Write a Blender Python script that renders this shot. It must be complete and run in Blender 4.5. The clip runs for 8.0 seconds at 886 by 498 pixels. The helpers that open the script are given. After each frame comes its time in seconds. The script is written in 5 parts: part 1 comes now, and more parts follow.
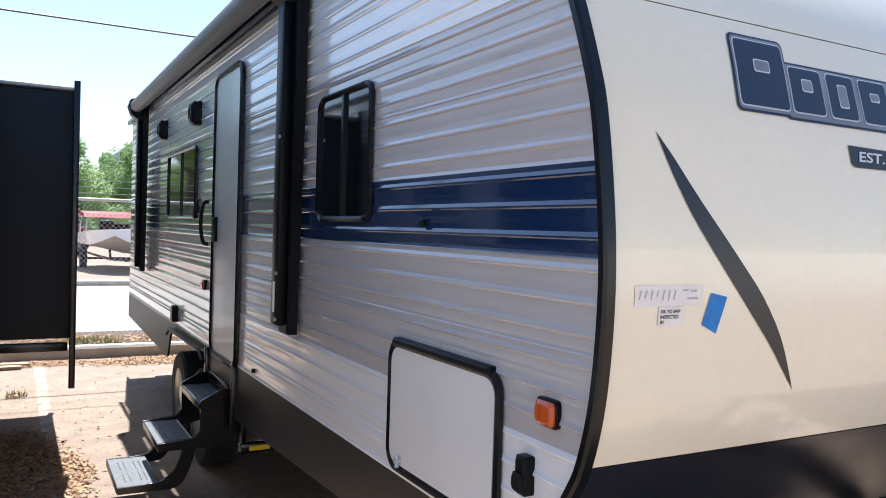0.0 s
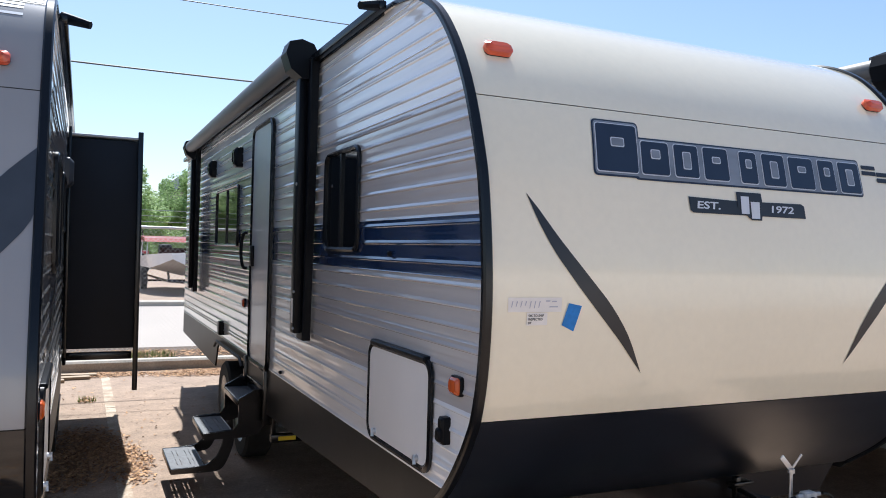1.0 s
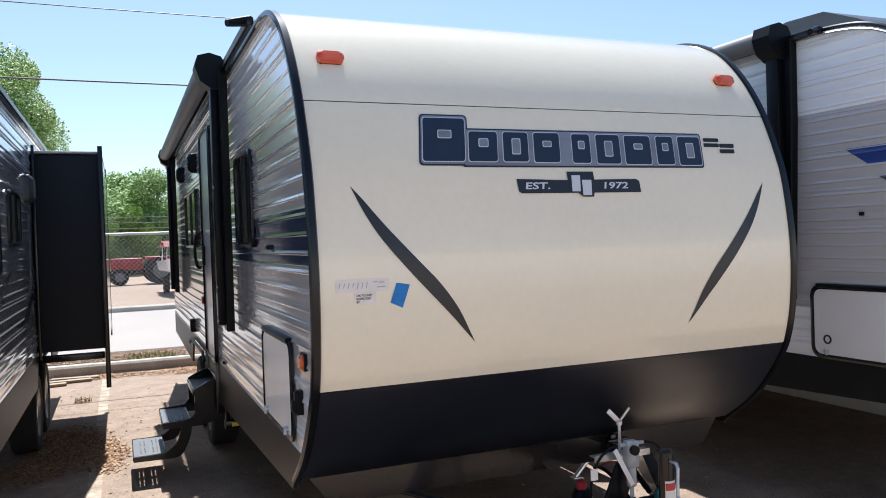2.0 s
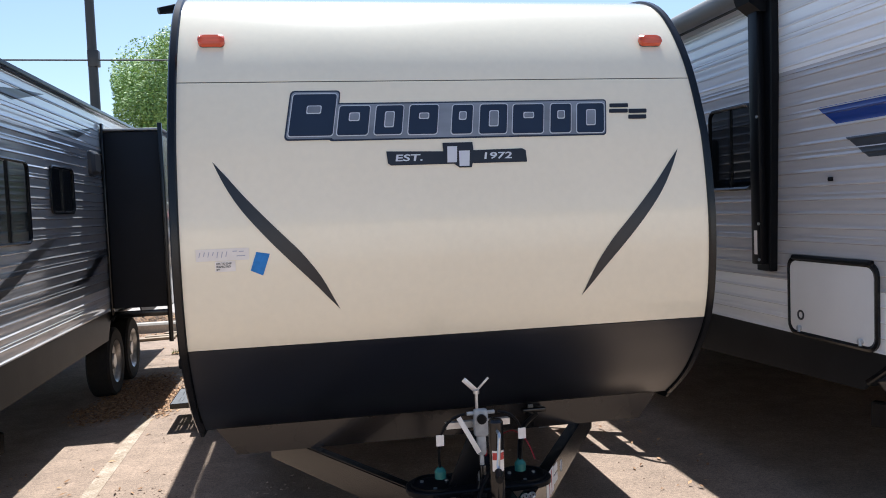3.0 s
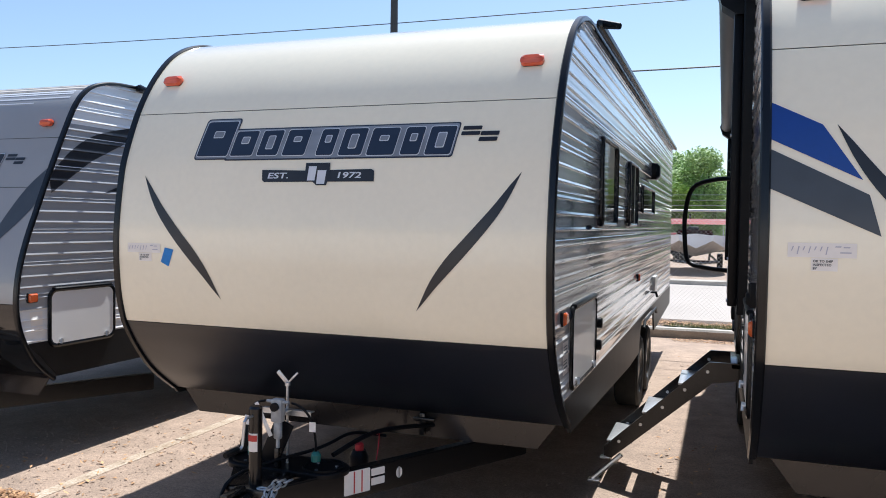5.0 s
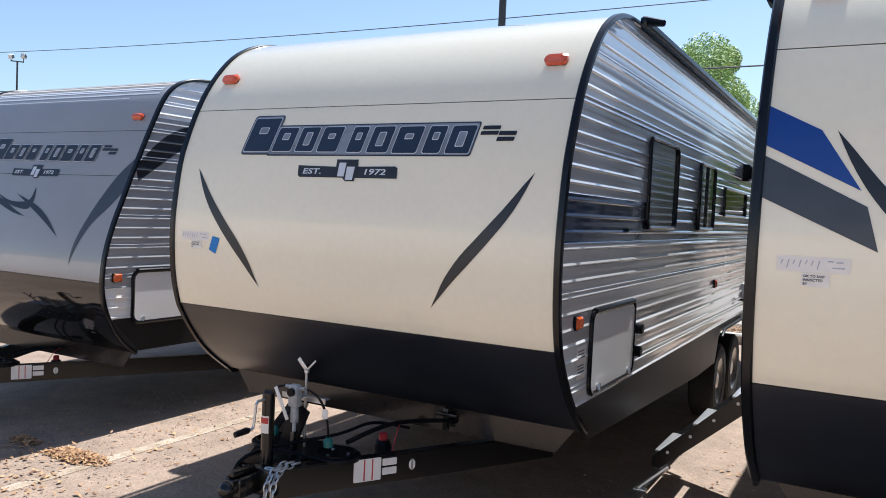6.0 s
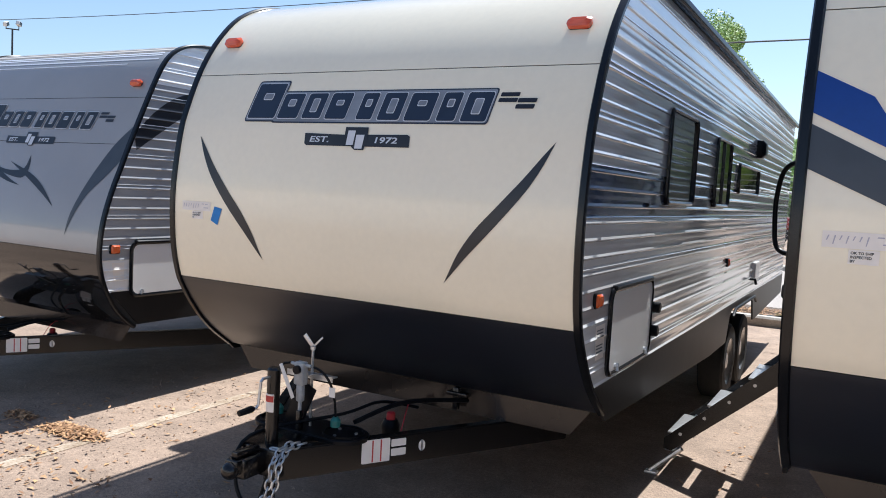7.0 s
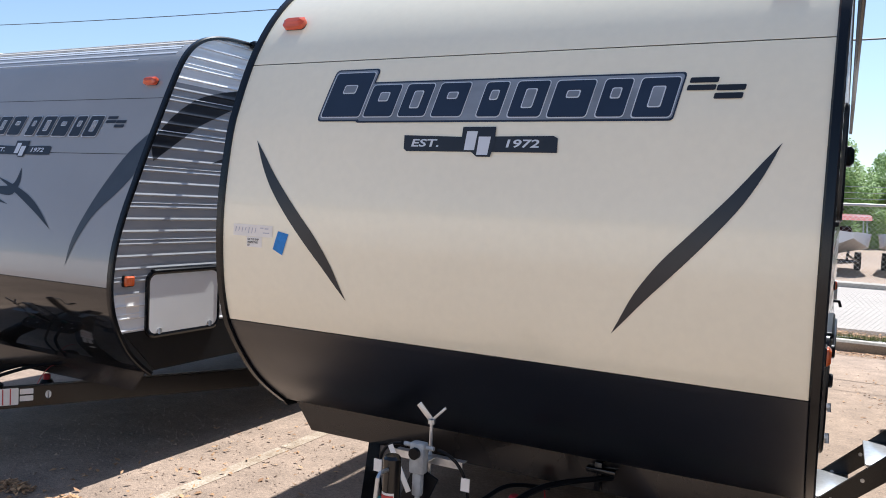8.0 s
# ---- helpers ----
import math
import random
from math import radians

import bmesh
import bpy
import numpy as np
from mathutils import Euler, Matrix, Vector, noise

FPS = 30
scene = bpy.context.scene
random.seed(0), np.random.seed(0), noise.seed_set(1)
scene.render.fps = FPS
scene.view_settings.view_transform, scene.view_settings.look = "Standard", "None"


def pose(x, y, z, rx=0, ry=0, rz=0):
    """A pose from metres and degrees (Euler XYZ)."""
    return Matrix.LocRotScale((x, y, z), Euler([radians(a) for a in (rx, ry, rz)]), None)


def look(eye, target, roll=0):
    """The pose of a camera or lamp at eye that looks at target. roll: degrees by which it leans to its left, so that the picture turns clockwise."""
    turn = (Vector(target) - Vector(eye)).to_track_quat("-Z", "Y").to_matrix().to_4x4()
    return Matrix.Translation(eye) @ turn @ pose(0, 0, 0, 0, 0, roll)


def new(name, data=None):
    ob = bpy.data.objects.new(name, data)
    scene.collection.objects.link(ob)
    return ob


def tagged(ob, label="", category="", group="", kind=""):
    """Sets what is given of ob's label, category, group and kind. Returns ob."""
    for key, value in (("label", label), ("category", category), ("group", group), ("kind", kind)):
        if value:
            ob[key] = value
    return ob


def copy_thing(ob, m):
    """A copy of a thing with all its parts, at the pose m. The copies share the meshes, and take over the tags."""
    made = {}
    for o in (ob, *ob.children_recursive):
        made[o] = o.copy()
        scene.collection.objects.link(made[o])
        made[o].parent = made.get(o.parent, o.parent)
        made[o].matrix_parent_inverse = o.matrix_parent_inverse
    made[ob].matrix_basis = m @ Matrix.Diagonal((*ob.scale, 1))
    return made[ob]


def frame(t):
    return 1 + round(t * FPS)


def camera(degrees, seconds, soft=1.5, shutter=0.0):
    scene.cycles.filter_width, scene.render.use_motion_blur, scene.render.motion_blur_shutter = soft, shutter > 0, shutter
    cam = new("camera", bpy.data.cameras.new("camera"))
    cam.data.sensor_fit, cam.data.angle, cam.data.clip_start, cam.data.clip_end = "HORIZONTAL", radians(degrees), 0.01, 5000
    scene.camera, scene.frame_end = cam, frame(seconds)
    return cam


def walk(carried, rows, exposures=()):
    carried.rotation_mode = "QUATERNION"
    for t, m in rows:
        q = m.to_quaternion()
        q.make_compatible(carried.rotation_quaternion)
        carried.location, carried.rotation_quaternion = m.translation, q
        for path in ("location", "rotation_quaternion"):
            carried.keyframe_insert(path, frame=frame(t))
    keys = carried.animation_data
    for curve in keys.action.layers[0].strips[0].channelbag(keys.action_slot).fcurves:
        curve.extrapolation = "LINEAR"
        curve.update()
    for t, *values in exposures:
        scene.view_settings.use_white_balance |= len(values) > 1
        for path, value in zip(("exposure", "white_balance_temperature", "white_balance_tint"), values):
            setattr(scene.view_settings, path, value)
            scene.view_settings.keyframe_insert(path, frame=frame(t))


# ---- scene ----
cam = camera(59.3, 8.0, soft=0.95)
PATH = [
    (0, (0.032, 0.101, 1.735), (0.993, 1.855, 1.689), 1.8),
    (0.5, (-0.044, -0.478, 1.767), (0.851, 1.311, 1.75), 2.4),
    (1, (-0.042, -0.849, 1.777), (0.8, 0.965, 1.782), 1.5),
    (1.5, (0.087, -1.102, 1.769), (0.91, 0.72, 1.745), -0.7),
    (2, (0.52, -1.443, 1.77), (1.286, 0.404, 1.744), -2.0),
    (2.2, (0.726, -1.537, 1.75), (1.464, 0.322, 1.713), -2.4),
    (3.3, (2.125, -1.991, 1.758), (2.359, -0.008, 1.647), -1.0),
    (3.5, (2.409, -2.028, 1.754), (2.601, -0.039, 1.66), 0.1),
    (4, (3.101, -2.118, 1.768), (3.11, -0.119, 1.71), 1.7),
    (4.5, (3.725, -2.02, 1.754), (3.416, -0.045, 1.696), 2.0),
    (5, (4.303, -1.945, 1.756), (3.627, -0.064, 1.689), 0.8),
    (5.2, (4.464, -1.898, 1.77), (3.668, -0.064, 1.709), 0.7),
    (6.3, (4.83, -1.736, 1.793), (3.832, -0.006, 1.685), 2.9),
    (6.5, (4.826, -1.729, 1.79), (3.821, -0.004, 1.667), 2.9),
    (7, (4.659, -1.646, 1.763), (3.692, 0.098, 1.612), 3.2),
    (7.5, (4.18, -1.457, 1.754), (3.256, 0.31, 1.591), 3.6),
    (8, (3.627, -1.158, 1.755), (2.719, 0.62, 1.638), 2.7),
]
walk(cam, [(t, look(eye, target, roll)) for t, eye, target, roll in PATH],
     [(0.0, 1.18, 5980, 9), (0.5, 0.97, 5980, 9), (1.0, 0.77, 5980, 9), (8.0, 0.75, 5980, 9)])

# ---- world, sun, exposure ----
SUN_DIR = Vector((0.075, 0.58, 1.0)).normalized()
world = bpy.data.worlds.new("sky")
scene.world = world
world.use_nodes = True
wn, wl = world.node_tree.nodes, world.node_tree.links
wn.clear()
sky = wn.new("ShaderNodeTexSky")
sky.sky_type, sky.sun_disc = "NISHITA", False
sky.sun_elevation = math.asin(SUN_DIR.z)
sky.sun_rotation = math.atan2(SUN_DIR.x, SUN_DIR.y)
sky.altitude, sky.air_density, sky.dust_density, sky.ozone_density = 150, 1.0, 0.9, 1.2
background = wn.new("ShaderNodeBackground")
background.inputs["Strength"].default_value = 0.095
world_out = wn.new("ShaderNodeOutputWorld")
wl.new(sky.outputs[0], background.inputs["Color"])
wl.new(background.outputs[0], world_out.inputs["Surface"])
sun_data = bpy.data.lights.new("sun", "SUN")
sun_data.energy, sun_data.angle, sun_data.color = 5.0, radians(0.53), (1.0, 0.97, 0.92)
sun = new("sun", sun_data)
sun.matrix_world = look(SUN_DIR * 60, (0, 0, 0))


# ---- materials ----
def material(name, color, rough=0.5, metal=0.0, coat=0.0, spec=0.5):
    m = bpy.data.materials.new(name)
    m.use_nodes = True
    b = m.node_tree.nodes["Principled BSDF"]
    b.inputs["Base Color"].default_value = (*color, 1)
    b.inputs["Roughness"].default_value = rough
    b.inputs["Metallic"].default_value = metal
    b.inputs["Coat Weight"].default_value = coat
    b.inputs["Coat Roughness"].default_value = 0.06
    b.inputs["Specular IOR Level"].default_value = spec
    return m


def grain(m, scale, amount, coords="Object", stretch=(1, 1, 1), detail=6.0, tint=None):
    """Mottle the base colour at one scale; several calls stack up."""
    nt = m.node_tree
    b = nt.nodes["Principled BSDF"]
    tc = nt.nodes.new("ShaderNodeTexCoord")
    mp = nt.nodes.new("ShaderNodeMapping")
    mp.inputs["Scale"].default_value = stretch
    nz = nt.nodes.new("ShaderNodeTexNoise")
    nz.inputs["Scale"].default_value, nz.inputs["Detail"].default_value = scale, detail
    ramp = nt.nodes.new("ShaderNodeValToRGB")
    ramp.color_ramp.elements[0].position, ramp.color_ramp.elements[1].position = 0.32, 0.68
    low = 1 - amount
    ramp.color_ramp.elements[0].color = (low, low, low, 1) if tint is None else (*tint, 1)
    ramp.color_ramp.elements[1].color = (1, 1, 1, 1)
    mix = nt.nodes.new("ShaderNodeMix")
    mix.data_type, mix.blend_type = "RGBA", "MULTIPLY"
    mix.inputs["Factor"].default_value = 1.0
    nt.links.new(tc.outputs[coords], mp.inputs["Vector"])
    nt.links.new(mp.outputs[0], nz.inputs["Vector"])
    nt.links.new(nz.outputs["Fac"], ramp.inputs["Fac"])
    base = b.inputs["Base Color"]
    if base.links:
        nt.links.new(base.links[0].from_socket, mix.inputs[6])
    else:
        mix.inputs[6].default_value = base.default_value
    nt.links.new(ramp.outputs["Color"], mix.inputs[7])
    nt.links.new(mix.outputs[2], base)
    return m


def relief(m, scale, strength, distance, stretch=(1, 1, 1), detail=4.0):
    nt = m.node_tree
    b = nt.nodes["Principled BSDF"]
    tc = nt.nodes.new("ShaderNodeTexCoord")
    mp = nt.nodes.new("ShaderNodeMapping")
    mp.inputs["Scale"].default_value = stretch
    nz = nt.nodes.new("ShaderNodeTexNoise")
    nz.inputs["Scale"].default_value, nz.inputs["Detail"].default_value = scale, detail
    bump = nt.nodes.new("ShaderNodeBump")
    bump.inputs["Strength"].default_value, bump.inputs["Distance"].default_value = strength, distance
    nt.links.new(tc.outputs["Object"], mp.inputs["Vector"])
    nt.links.new(mp.outputs[0], nz.inputs["Vector"])
    nt.links.new(nz.outputs["Fac"], bump.inputs["Height"])
    if b.inputs["Normal"].links:
        nt.links.new(b.inputs["Normal"].links[0].from_socket, bump.inputs["Normal"])
    nt.links.new(bump.outputs[0], b.inputs["Normal"])
    return m


def rough_var(m, scale, low, high):
    nt = m.node_tree
    b = nt.nodes["Principled BSDF"]
    tc = nt.nodes.new("ShaderNodeTexCoord")
    nz = nt.nodes.new("ShaderNodeTexNoise")
    nz.inputs["Scale"].default_value, nz.inputs["Detail"].default_value = scale, 5
    mr = nt.nodes.new("ShaderNodeMapRange")
    mr.inputs["From Min"].default_value, mr.inputs["From Max"].default_value = 0.3, 0.7
    mr.inputs["To Min"].default_value, mr.inputs["To Max"].default_value = low, high
    nt.links.new(tc.outputs["Object"], nz.inputs["Vector"])
    nt.links.new(nz.outputs["Fac"], mr.inputs["Value"])
    nt.links.new(mr.outputs[0], b.inputs["Roughness"])
    return m


def siding_material(name, color):
    m = material(name, color, 0.2, 0.0, 0.8)
    grain(m, 1.2, 0.05, stretch=(1, 0.4, 2))
    grain(m, 60.0, 0.05, stretch=(1, 0.06, 1))
    relief(m, 1.6, 0.12, 0.012, stretch=(1, 0.8, 3))
    relief(m, 9.0, 0.16, 0.005, stretch=(1, 0.35, 1.4))
    relief(m, 110.0, 0.10, 0.0012, stretch=(1, 0.05, 1), detail=2.0)
    return rough_var(m, 1.5, 0.12, 0.2)


GEL = material("cream_gelcoat", (0.92, 0.83, 0.635), 0.2, 0, 1.0)
grain(GEL, 1.1, 0.05)
grain(GEL, 30, 0.03)
relief(GEL, 1.4, 0.12, 0.01)
GEL_GREY = material("grey_gelcoat", (0.33, 0.325, 0.322), 0.16, 0, 0.6)
grain(GEL_GREY, 1.3, 0.1)
relief(GEL_GREY, 1.6, 0.15, 0.01)
GEL_BLACK = material("black_front_metal", (0.006, 0.008, 0.015), 0.3, 0, 0.0, 1.0)
grain(GEL_BLACK, 5, 0.25)
relief(GEL_BLACK, 2.0, 0.1, 0.01)
rough_var(GEL_BLACK, 3, 0.28, 0.38)
GLOSS_BLACK = material("high_gloss_black_metal", (0.010, 0.0095, 0.0095), 0.07, 0, 0.5)
grain(GLOSS_BLACK, 5, 0.25)
relief(GLOSS_BLACK, 2.0, 0.12, 0.01)
SIDE_WHITE = siding_material("white_siding", (0.93, 0.92, 0.90))
SIDE_GREY = siding_material("warm_grey_siding", (0.54, 0.515, 0.50))
SIDE_DARK = siding_material("dark_grey_siding", (0.37, 0.37, 0.375))
SIDE_NAVY = siding_material("navy_siding", (0.009, 0.028, 0.085))
SIDE_BLUE = siding_material("bright_blue_vinyl", (0.006, 0.042, 0.25))
SKIRT = material("black_skirt_metal", (0.018, 0.017, 0.017), 0.42, 0, 0, 0.25)
grain(SKIRT, 4, 0.35)
relief(SKIRT, 3, 0.2, 0.01)
APRON = material("glossy_underbelly_metal", (0.024, 0.018, 0.015), 0.2, 0, 0.15)
grain(APRON, 4, 0.3)
relief(APRON, 2.5, 0.12, 0.01)
CORE = material("dark_body_core", (0.03, 0.03, 0.03), 0.8)
grain(CORE, 8, 0.3)
TRIM = material("black_trim_vinyl", (0.005, 0.0055, 0.007), 0.22, 0, 0, 0.4)
grain(TRIM, 20, 0.2)
PLASTIC = material("black_plastic", (0.005, 0.0055, 0.007), 0.36, 0, 0, 0.14)
relief(PLASTIC, 120, 0.15, 0.001)
STEEL_BLACK = material("black_painted_steel", (0.007, 0.006, 0.0058), 0.22)
grain(STEEL_BLACK, 14, 0.35)
relief(STEEL_BLACK, 60, 0.15, 0.001)
SLIDE = material("dull_black_panel", (0.007, 0.009, 0.014), 0.65)
grain(SLIDE, 3, 0.3)
RUBBER = material("tyre_rubber", (0.018, 0.018, 0.018), 0.85)
grain(RUBBER, 25, 0.3)
ZINC = material("galvanised_metal", (0.62, 0.63, 0.64), 0.35, 0.85)
grain(ZINC, 30, 0.25)
REGULATOR = material("cloudy_grey_plastic", (0.42, 0.43, 0.43), 0.3)
grain(REGULATOR, 30, 0.35)
ALLOY = material("brushed_aluminium", (0.72, 0.72, 0.72), 0.3, 0.9)
grain(ALLOY, 40, 0.15)
WHITE_DOOR = material("off_white_door_skin", (0.82, 0.80, 0.77), 0.32, 0, 0.2)
grain(WHITE_DOOR, 2.2, 0.07)
relief(WHITE_DOOR, 2.0, 0.2, 0.01)
SILVER_DOOR = material("silver_grey_door_skin", (0.56, 0.55, 0.54), 0.3, 0, 0.3)
grain(SILVER_DOOR, 2.2, 0.08)
relief(SILVER_DOOR, 2.0, 0.25, 0.01)
GLASS = material("tinted_glass", (0.006, 0.007, 0.008), 0.04, 0, 0.0, 0.6)
relief(GLASS, 1.2, 0.08, 0.01)
AMBER = material("amber_lens", (0.68, 0.11, 0.014), 0.18, 0, 0.5)
grain(AMBER, 90, 0.3, stretch=(1, 1, 0.1))
RED_LENS = material("red_orange_lens", (0.72, 0.10, 0.03), 0.18, 0, 0.5)
grain(RED_LENS, 90, 0.3, stretch=(0.1, 1, 1))
NAVY_INK = material("navy_vinyl_print", (0.019, 0.030, 0.056), 0.3)
grain(NAVY_INK, 8, 0.15)
GREY_INK = material("silver_vinyl_print", (0.27, 0.30, 0.345), 0.3)
grain(GREY_INK, 5, 0.35, stretch=(0.6, 1, 2))
LIGHT_INK = material("pale_vinyl_print", (0.62, 0.64, 0.68), 0.3)
BLACK_INK = material("charcoal_vinyl_print", (0.018, 0.019, 0.024), 0.32)
grain(BLACK_INK, 10, 0.2)
SLATE_INK = material("slate_vinyl_print", (0.052, 0.06, 0.072), 0.32)
grain(SLATE_INK, 10, 0.15)
PAPER = material("white_label_paper", (0.88, 0.82, 0.75), 0.6)
grain(PAPER, 25, 0.06)
TAPE = material("blue_masking_tape", (0.02, 0.22, 0.62), 0.6)
grain(TAPE, 50, 0.2)
PEN = material("faded_pen", (0.46, 0.44, 0.50), 0.6)
RED_PRINT = material("red_print", (0.5, 0.05, 0.04), 0.5)
YELLOW = material("yellow_label", (0.75, 0.55, 0.02), 0.5)
TEAL = material("teal_rubber_cap", (0.015, 0.13, 0.115), 0.5)
RED_PLASTIC = material("red_plastic", (0.5, 0.02, 0.03), 0.4)
AWNING = material("grey_vinyl_awning", (0.16, 0.155, 0.15), 0.5)
grain(AWNING, 12, 0.25, stretch=(1, 0.1, 1))
ROOF_UNIT = material("dark_grey_moulded_plastic", (0.06, 0.063, 0.07), 0.4)
grain(ROOF_UNIT, 8, 0.2)
ROOF_BEIGE = material("beige_roof_membrane", (0.60, 0.55, 0.49), 0.5)
grain(ROOF_BEIGE, 5, 0.15)
SEAM_GREY = material("grey_seam_print", (0.24, 0.23, 0.23), 0.4)
grain(SEAM_GREY, 20, 0.2)
ROOF = material("white_roof_membrane", (0.7, 0.7, 0.68), 0.6)
grain(ROOF, 4, 0.15)
CONCRETE = material("sun_bleached_concrete", (0.68, 0.49, 0.355), 0.9)
grain(CONCRETE, 0.35, 0.22)
grain(CONCRETE, 3.0, 0.25)
grain(CONCRETE, 9, 0.2)
grain(CONCRETE, 45, 0.35)
grain(CONCRETE, 150, 0.5, detail=2.0)
relief(CONCRETE, 160, 0.5, 0.004)
relief(CONCRETE, 14, 0.3, 0.01)
ROAD = material("pale_road_concrete", (0.44, 0.385, 0.335), 0.9)
grain(ROAD, 0.5, 0.15)
grain(ROAD, 20, 0.2)
KERB = material("kerb_concrete", (0.6, 0.54, 0.46), 0.9)
grain(KERB, 3, 0.3)
grain(KERB, 40, 0.25)
relief(KERB, 50, 0.4, 0.004)
LINE = material("worn_white_line_paint", (0.60, 0.515, 0.42), 0.8)
grain(LINE, 5, 0.45, tint=(0.58, 0.52, 0.45))
grain(LINE, 70, 0.35, tint=(0.62, 0.54, 0.44))
LEAF_DRY = material("dry_leaf", (0.36, 0.19, 0.09), 0.8)
SOIL = material("leaf_litter_soil", (0.16, 0.105, 0.065), 0.95)
grain(SOIL, 12, 0.5)
grain(SOIL, 90, 0.5)
relief(SOIL, 40, 0.8, 0.02)
GRASS = material("grass_blade", (0.09, 0.15, 0.03), 0.7)
FOLIAGE = material("tree_foliage", (0.085, 0.16, 0.035), 0.6)
BARK = material("tree_bark", (0.14, 0.10, 0.075), 0.9)
grain(BARK, 12, 0.4)
GALV_FENCE = material("galvanised_fence_wire", (0.72, 0.72, 0.70), 0.5, 0.15)
POLE = material("dark_pole_paint", (0.03, 0.03, 0.032), 0.5)
HULL = material("white_boat_gelcoat", (0.86, 0.87, 0.88), 0.25, 0, 0.4)
grain(HULL, 3, 0.08)
HULL_DARK = material("boat_lower_hull", (0.52, 0.47, 0.42), 0.35)
grain(HULL_DARK, 4, 0.2)
TRACTOR_RED = material("tractor_red_paint", (0.40, 0.02, 0.015), 0.35, 0, 0.4)
grain(TRACTOR_RED, 6, 0.15)
BOARD = material("bleached_wood", (0.42, 0.32, 0.22), 0.85)
grain(BOARD, 6, 0.4, stretch=(0.3, 4, 1))
# pale surface of the two unseen walls added to steer the light
HELPER_WALL = material("pale_helper_wall", (0.72, 0.69, 0.64), 0.85)
grain(HELPER_WALL, 0.6, 0.12)
grain(HELPER_WALL, 9, 0.1)
relief(HELPER_WALL, 60, 0.3, 0.003)
STUCCO = material("beige_stucco", (0.5, 0.44, 0.36), 0.9)
grain(STUCCO, 2, 0.1)


def vary(m, low, high):
    """Vary colour from loose piece to loose piece."""
    nt = m.node_tree
    b = nt.nodes["Principled BSDF"]
    geo = nt.nodes.new("ShaderNodeNewGeometry")
    ramp = nt.nodes.new("ShaderNodeValToRGB")
    ramp.color_ramp.elements[0].color, ramp.color_ramp.elements[1].color = (*low, 1), (*high, 1)
    nt.links.new(geo.outputs["Random Per Island"], ramp.inputs["Fac"])
    nt.links.new(ramp.outputs["Color"], b.inputs["Base Color"])
    return m


vary(LEAF_DRY, (0.18, 0.085, 0.038), (0.58, 0.34, 0.165))
vary(FOLIAGE, (0.17, 0.29, 0.07), (0.42, 0.58, 0.18))
vary(GRASS, (0.14, 0.20, 0.04), (0.30, 0.37, 0.10))


# ---- mesh helpers ----
def part(name, bm, mat, parent=None, label="", smooth=True, sharp=32):
    me = bpy.data.meshes.new(name)
    bmesh.ops.recalc_face_normals(bm, faces=bm.faces)
    bm.to_mesh(me)
    bm.free()
    mats = mat if isinstance(mat, (list, tuple)) else [mat]
    for m in mats:
        me.materials.append(m)
    if smooth:
        me.shade_smooth()
        me.set_sharp_from_angle(angle=radians(sharp))
    ob = new(name, me)
    if parent is not None:
        ob.parent = parent
    if label:
        ob["label"] = label
    return ob


def thing(name, x, y, z, label, category, group="", kind=""):
    ob = new(name)
    ob.location = (x, y, z)
    ob.empty_display_size = 0.2
    return tagged(ob, label, category, group, kind)


def B():
    return bmesh.new()


def box(bm, x0, x1, y0, y1, z0, z1, bevel=0.0, m=None, mat=0):
    vs = [bm.verts.new((x, y, z)) for x in (x0, x1) for y in (y0, y1) for z in (z0, z1)]
    fs = [bm.faces.new([vs[i] for i in f]) for f in
          ((0, 1, 3, 2), (4, 6, 7, 5), (0, 4, 5, 1), (2, 3, 7, 6), (0, 2, 6, 4), (1, 5, 7, 3))]
    for f in fs:
        f.material_index = mat
    if bevel:
        es = list({e for f in fs for e in f.edges})
        got = bmesh.ops.bevel(bm, geom=es, offset=bevel, segments=2, affect="EDGES", profile=0.5)
        vs = list({v for f in got["faces"] for v in f.verts} | {v for v in vs if v.is_valid})
    if m is not None:
        bmesh.ops.transform(bm, matrix=m, verts=[v for v in vs if v.is_valid])
    return bm


def tube(bm, points, r, seg=10, closed_ends=True, mat=0):
    """A round bar along a line of points; r is one radius or one for each point."""
    pts = [Vector(p) for p in points]
    radii = r if isinstance(r, (list, tuple)) else [r] * len(pts)
    rings, ref = [], None
    for i, p in enumerate(pts):
        d = (pts[min(i + 1, len(pts) - 1)] - pts[max(i - 1, 0)]).normalized()
        if ref is None:
            ref = d.orthogonal().normalized()
        ref = (ref - d * ref.dot(d)).normalized()
        other = d.cross(ref)
        rings.append([bm.verts.new(p + radii[i] * (math.cos(a) * ref + math.sin(a) * other))
                      for a in (2 * math.pi * k / seg for k in range(seg))])
    for a, b in zip(rings, rings[1:]):
        for k in range(seg):
            bm.faces.new((a[k], a[(k + 1) % seg], b[(k + 1) % seg], b[k])).material_index = mat
    if closed_ends:
        bm.faces.new(rings[0][::-1]).material_index = mat
        bm.faces.new(rings[-1]).material_index = mat
    return bm


def rrect(u0, u1, v0, v1, r, n=5):
    out = []
    for cu, cv, a0 in ((u1 - r, v1 - r, 0), (u0 + r, v1 - r, 90), (u0 + r, v0 + r, 180), (u1 - r, v0 + r, 270)):
        for k in range(n + 1):
            a = radians(a0 + 90 * k / n)
            out.append((cu + r * math.cos(a), cv + r * math.sin(a)))
    return out


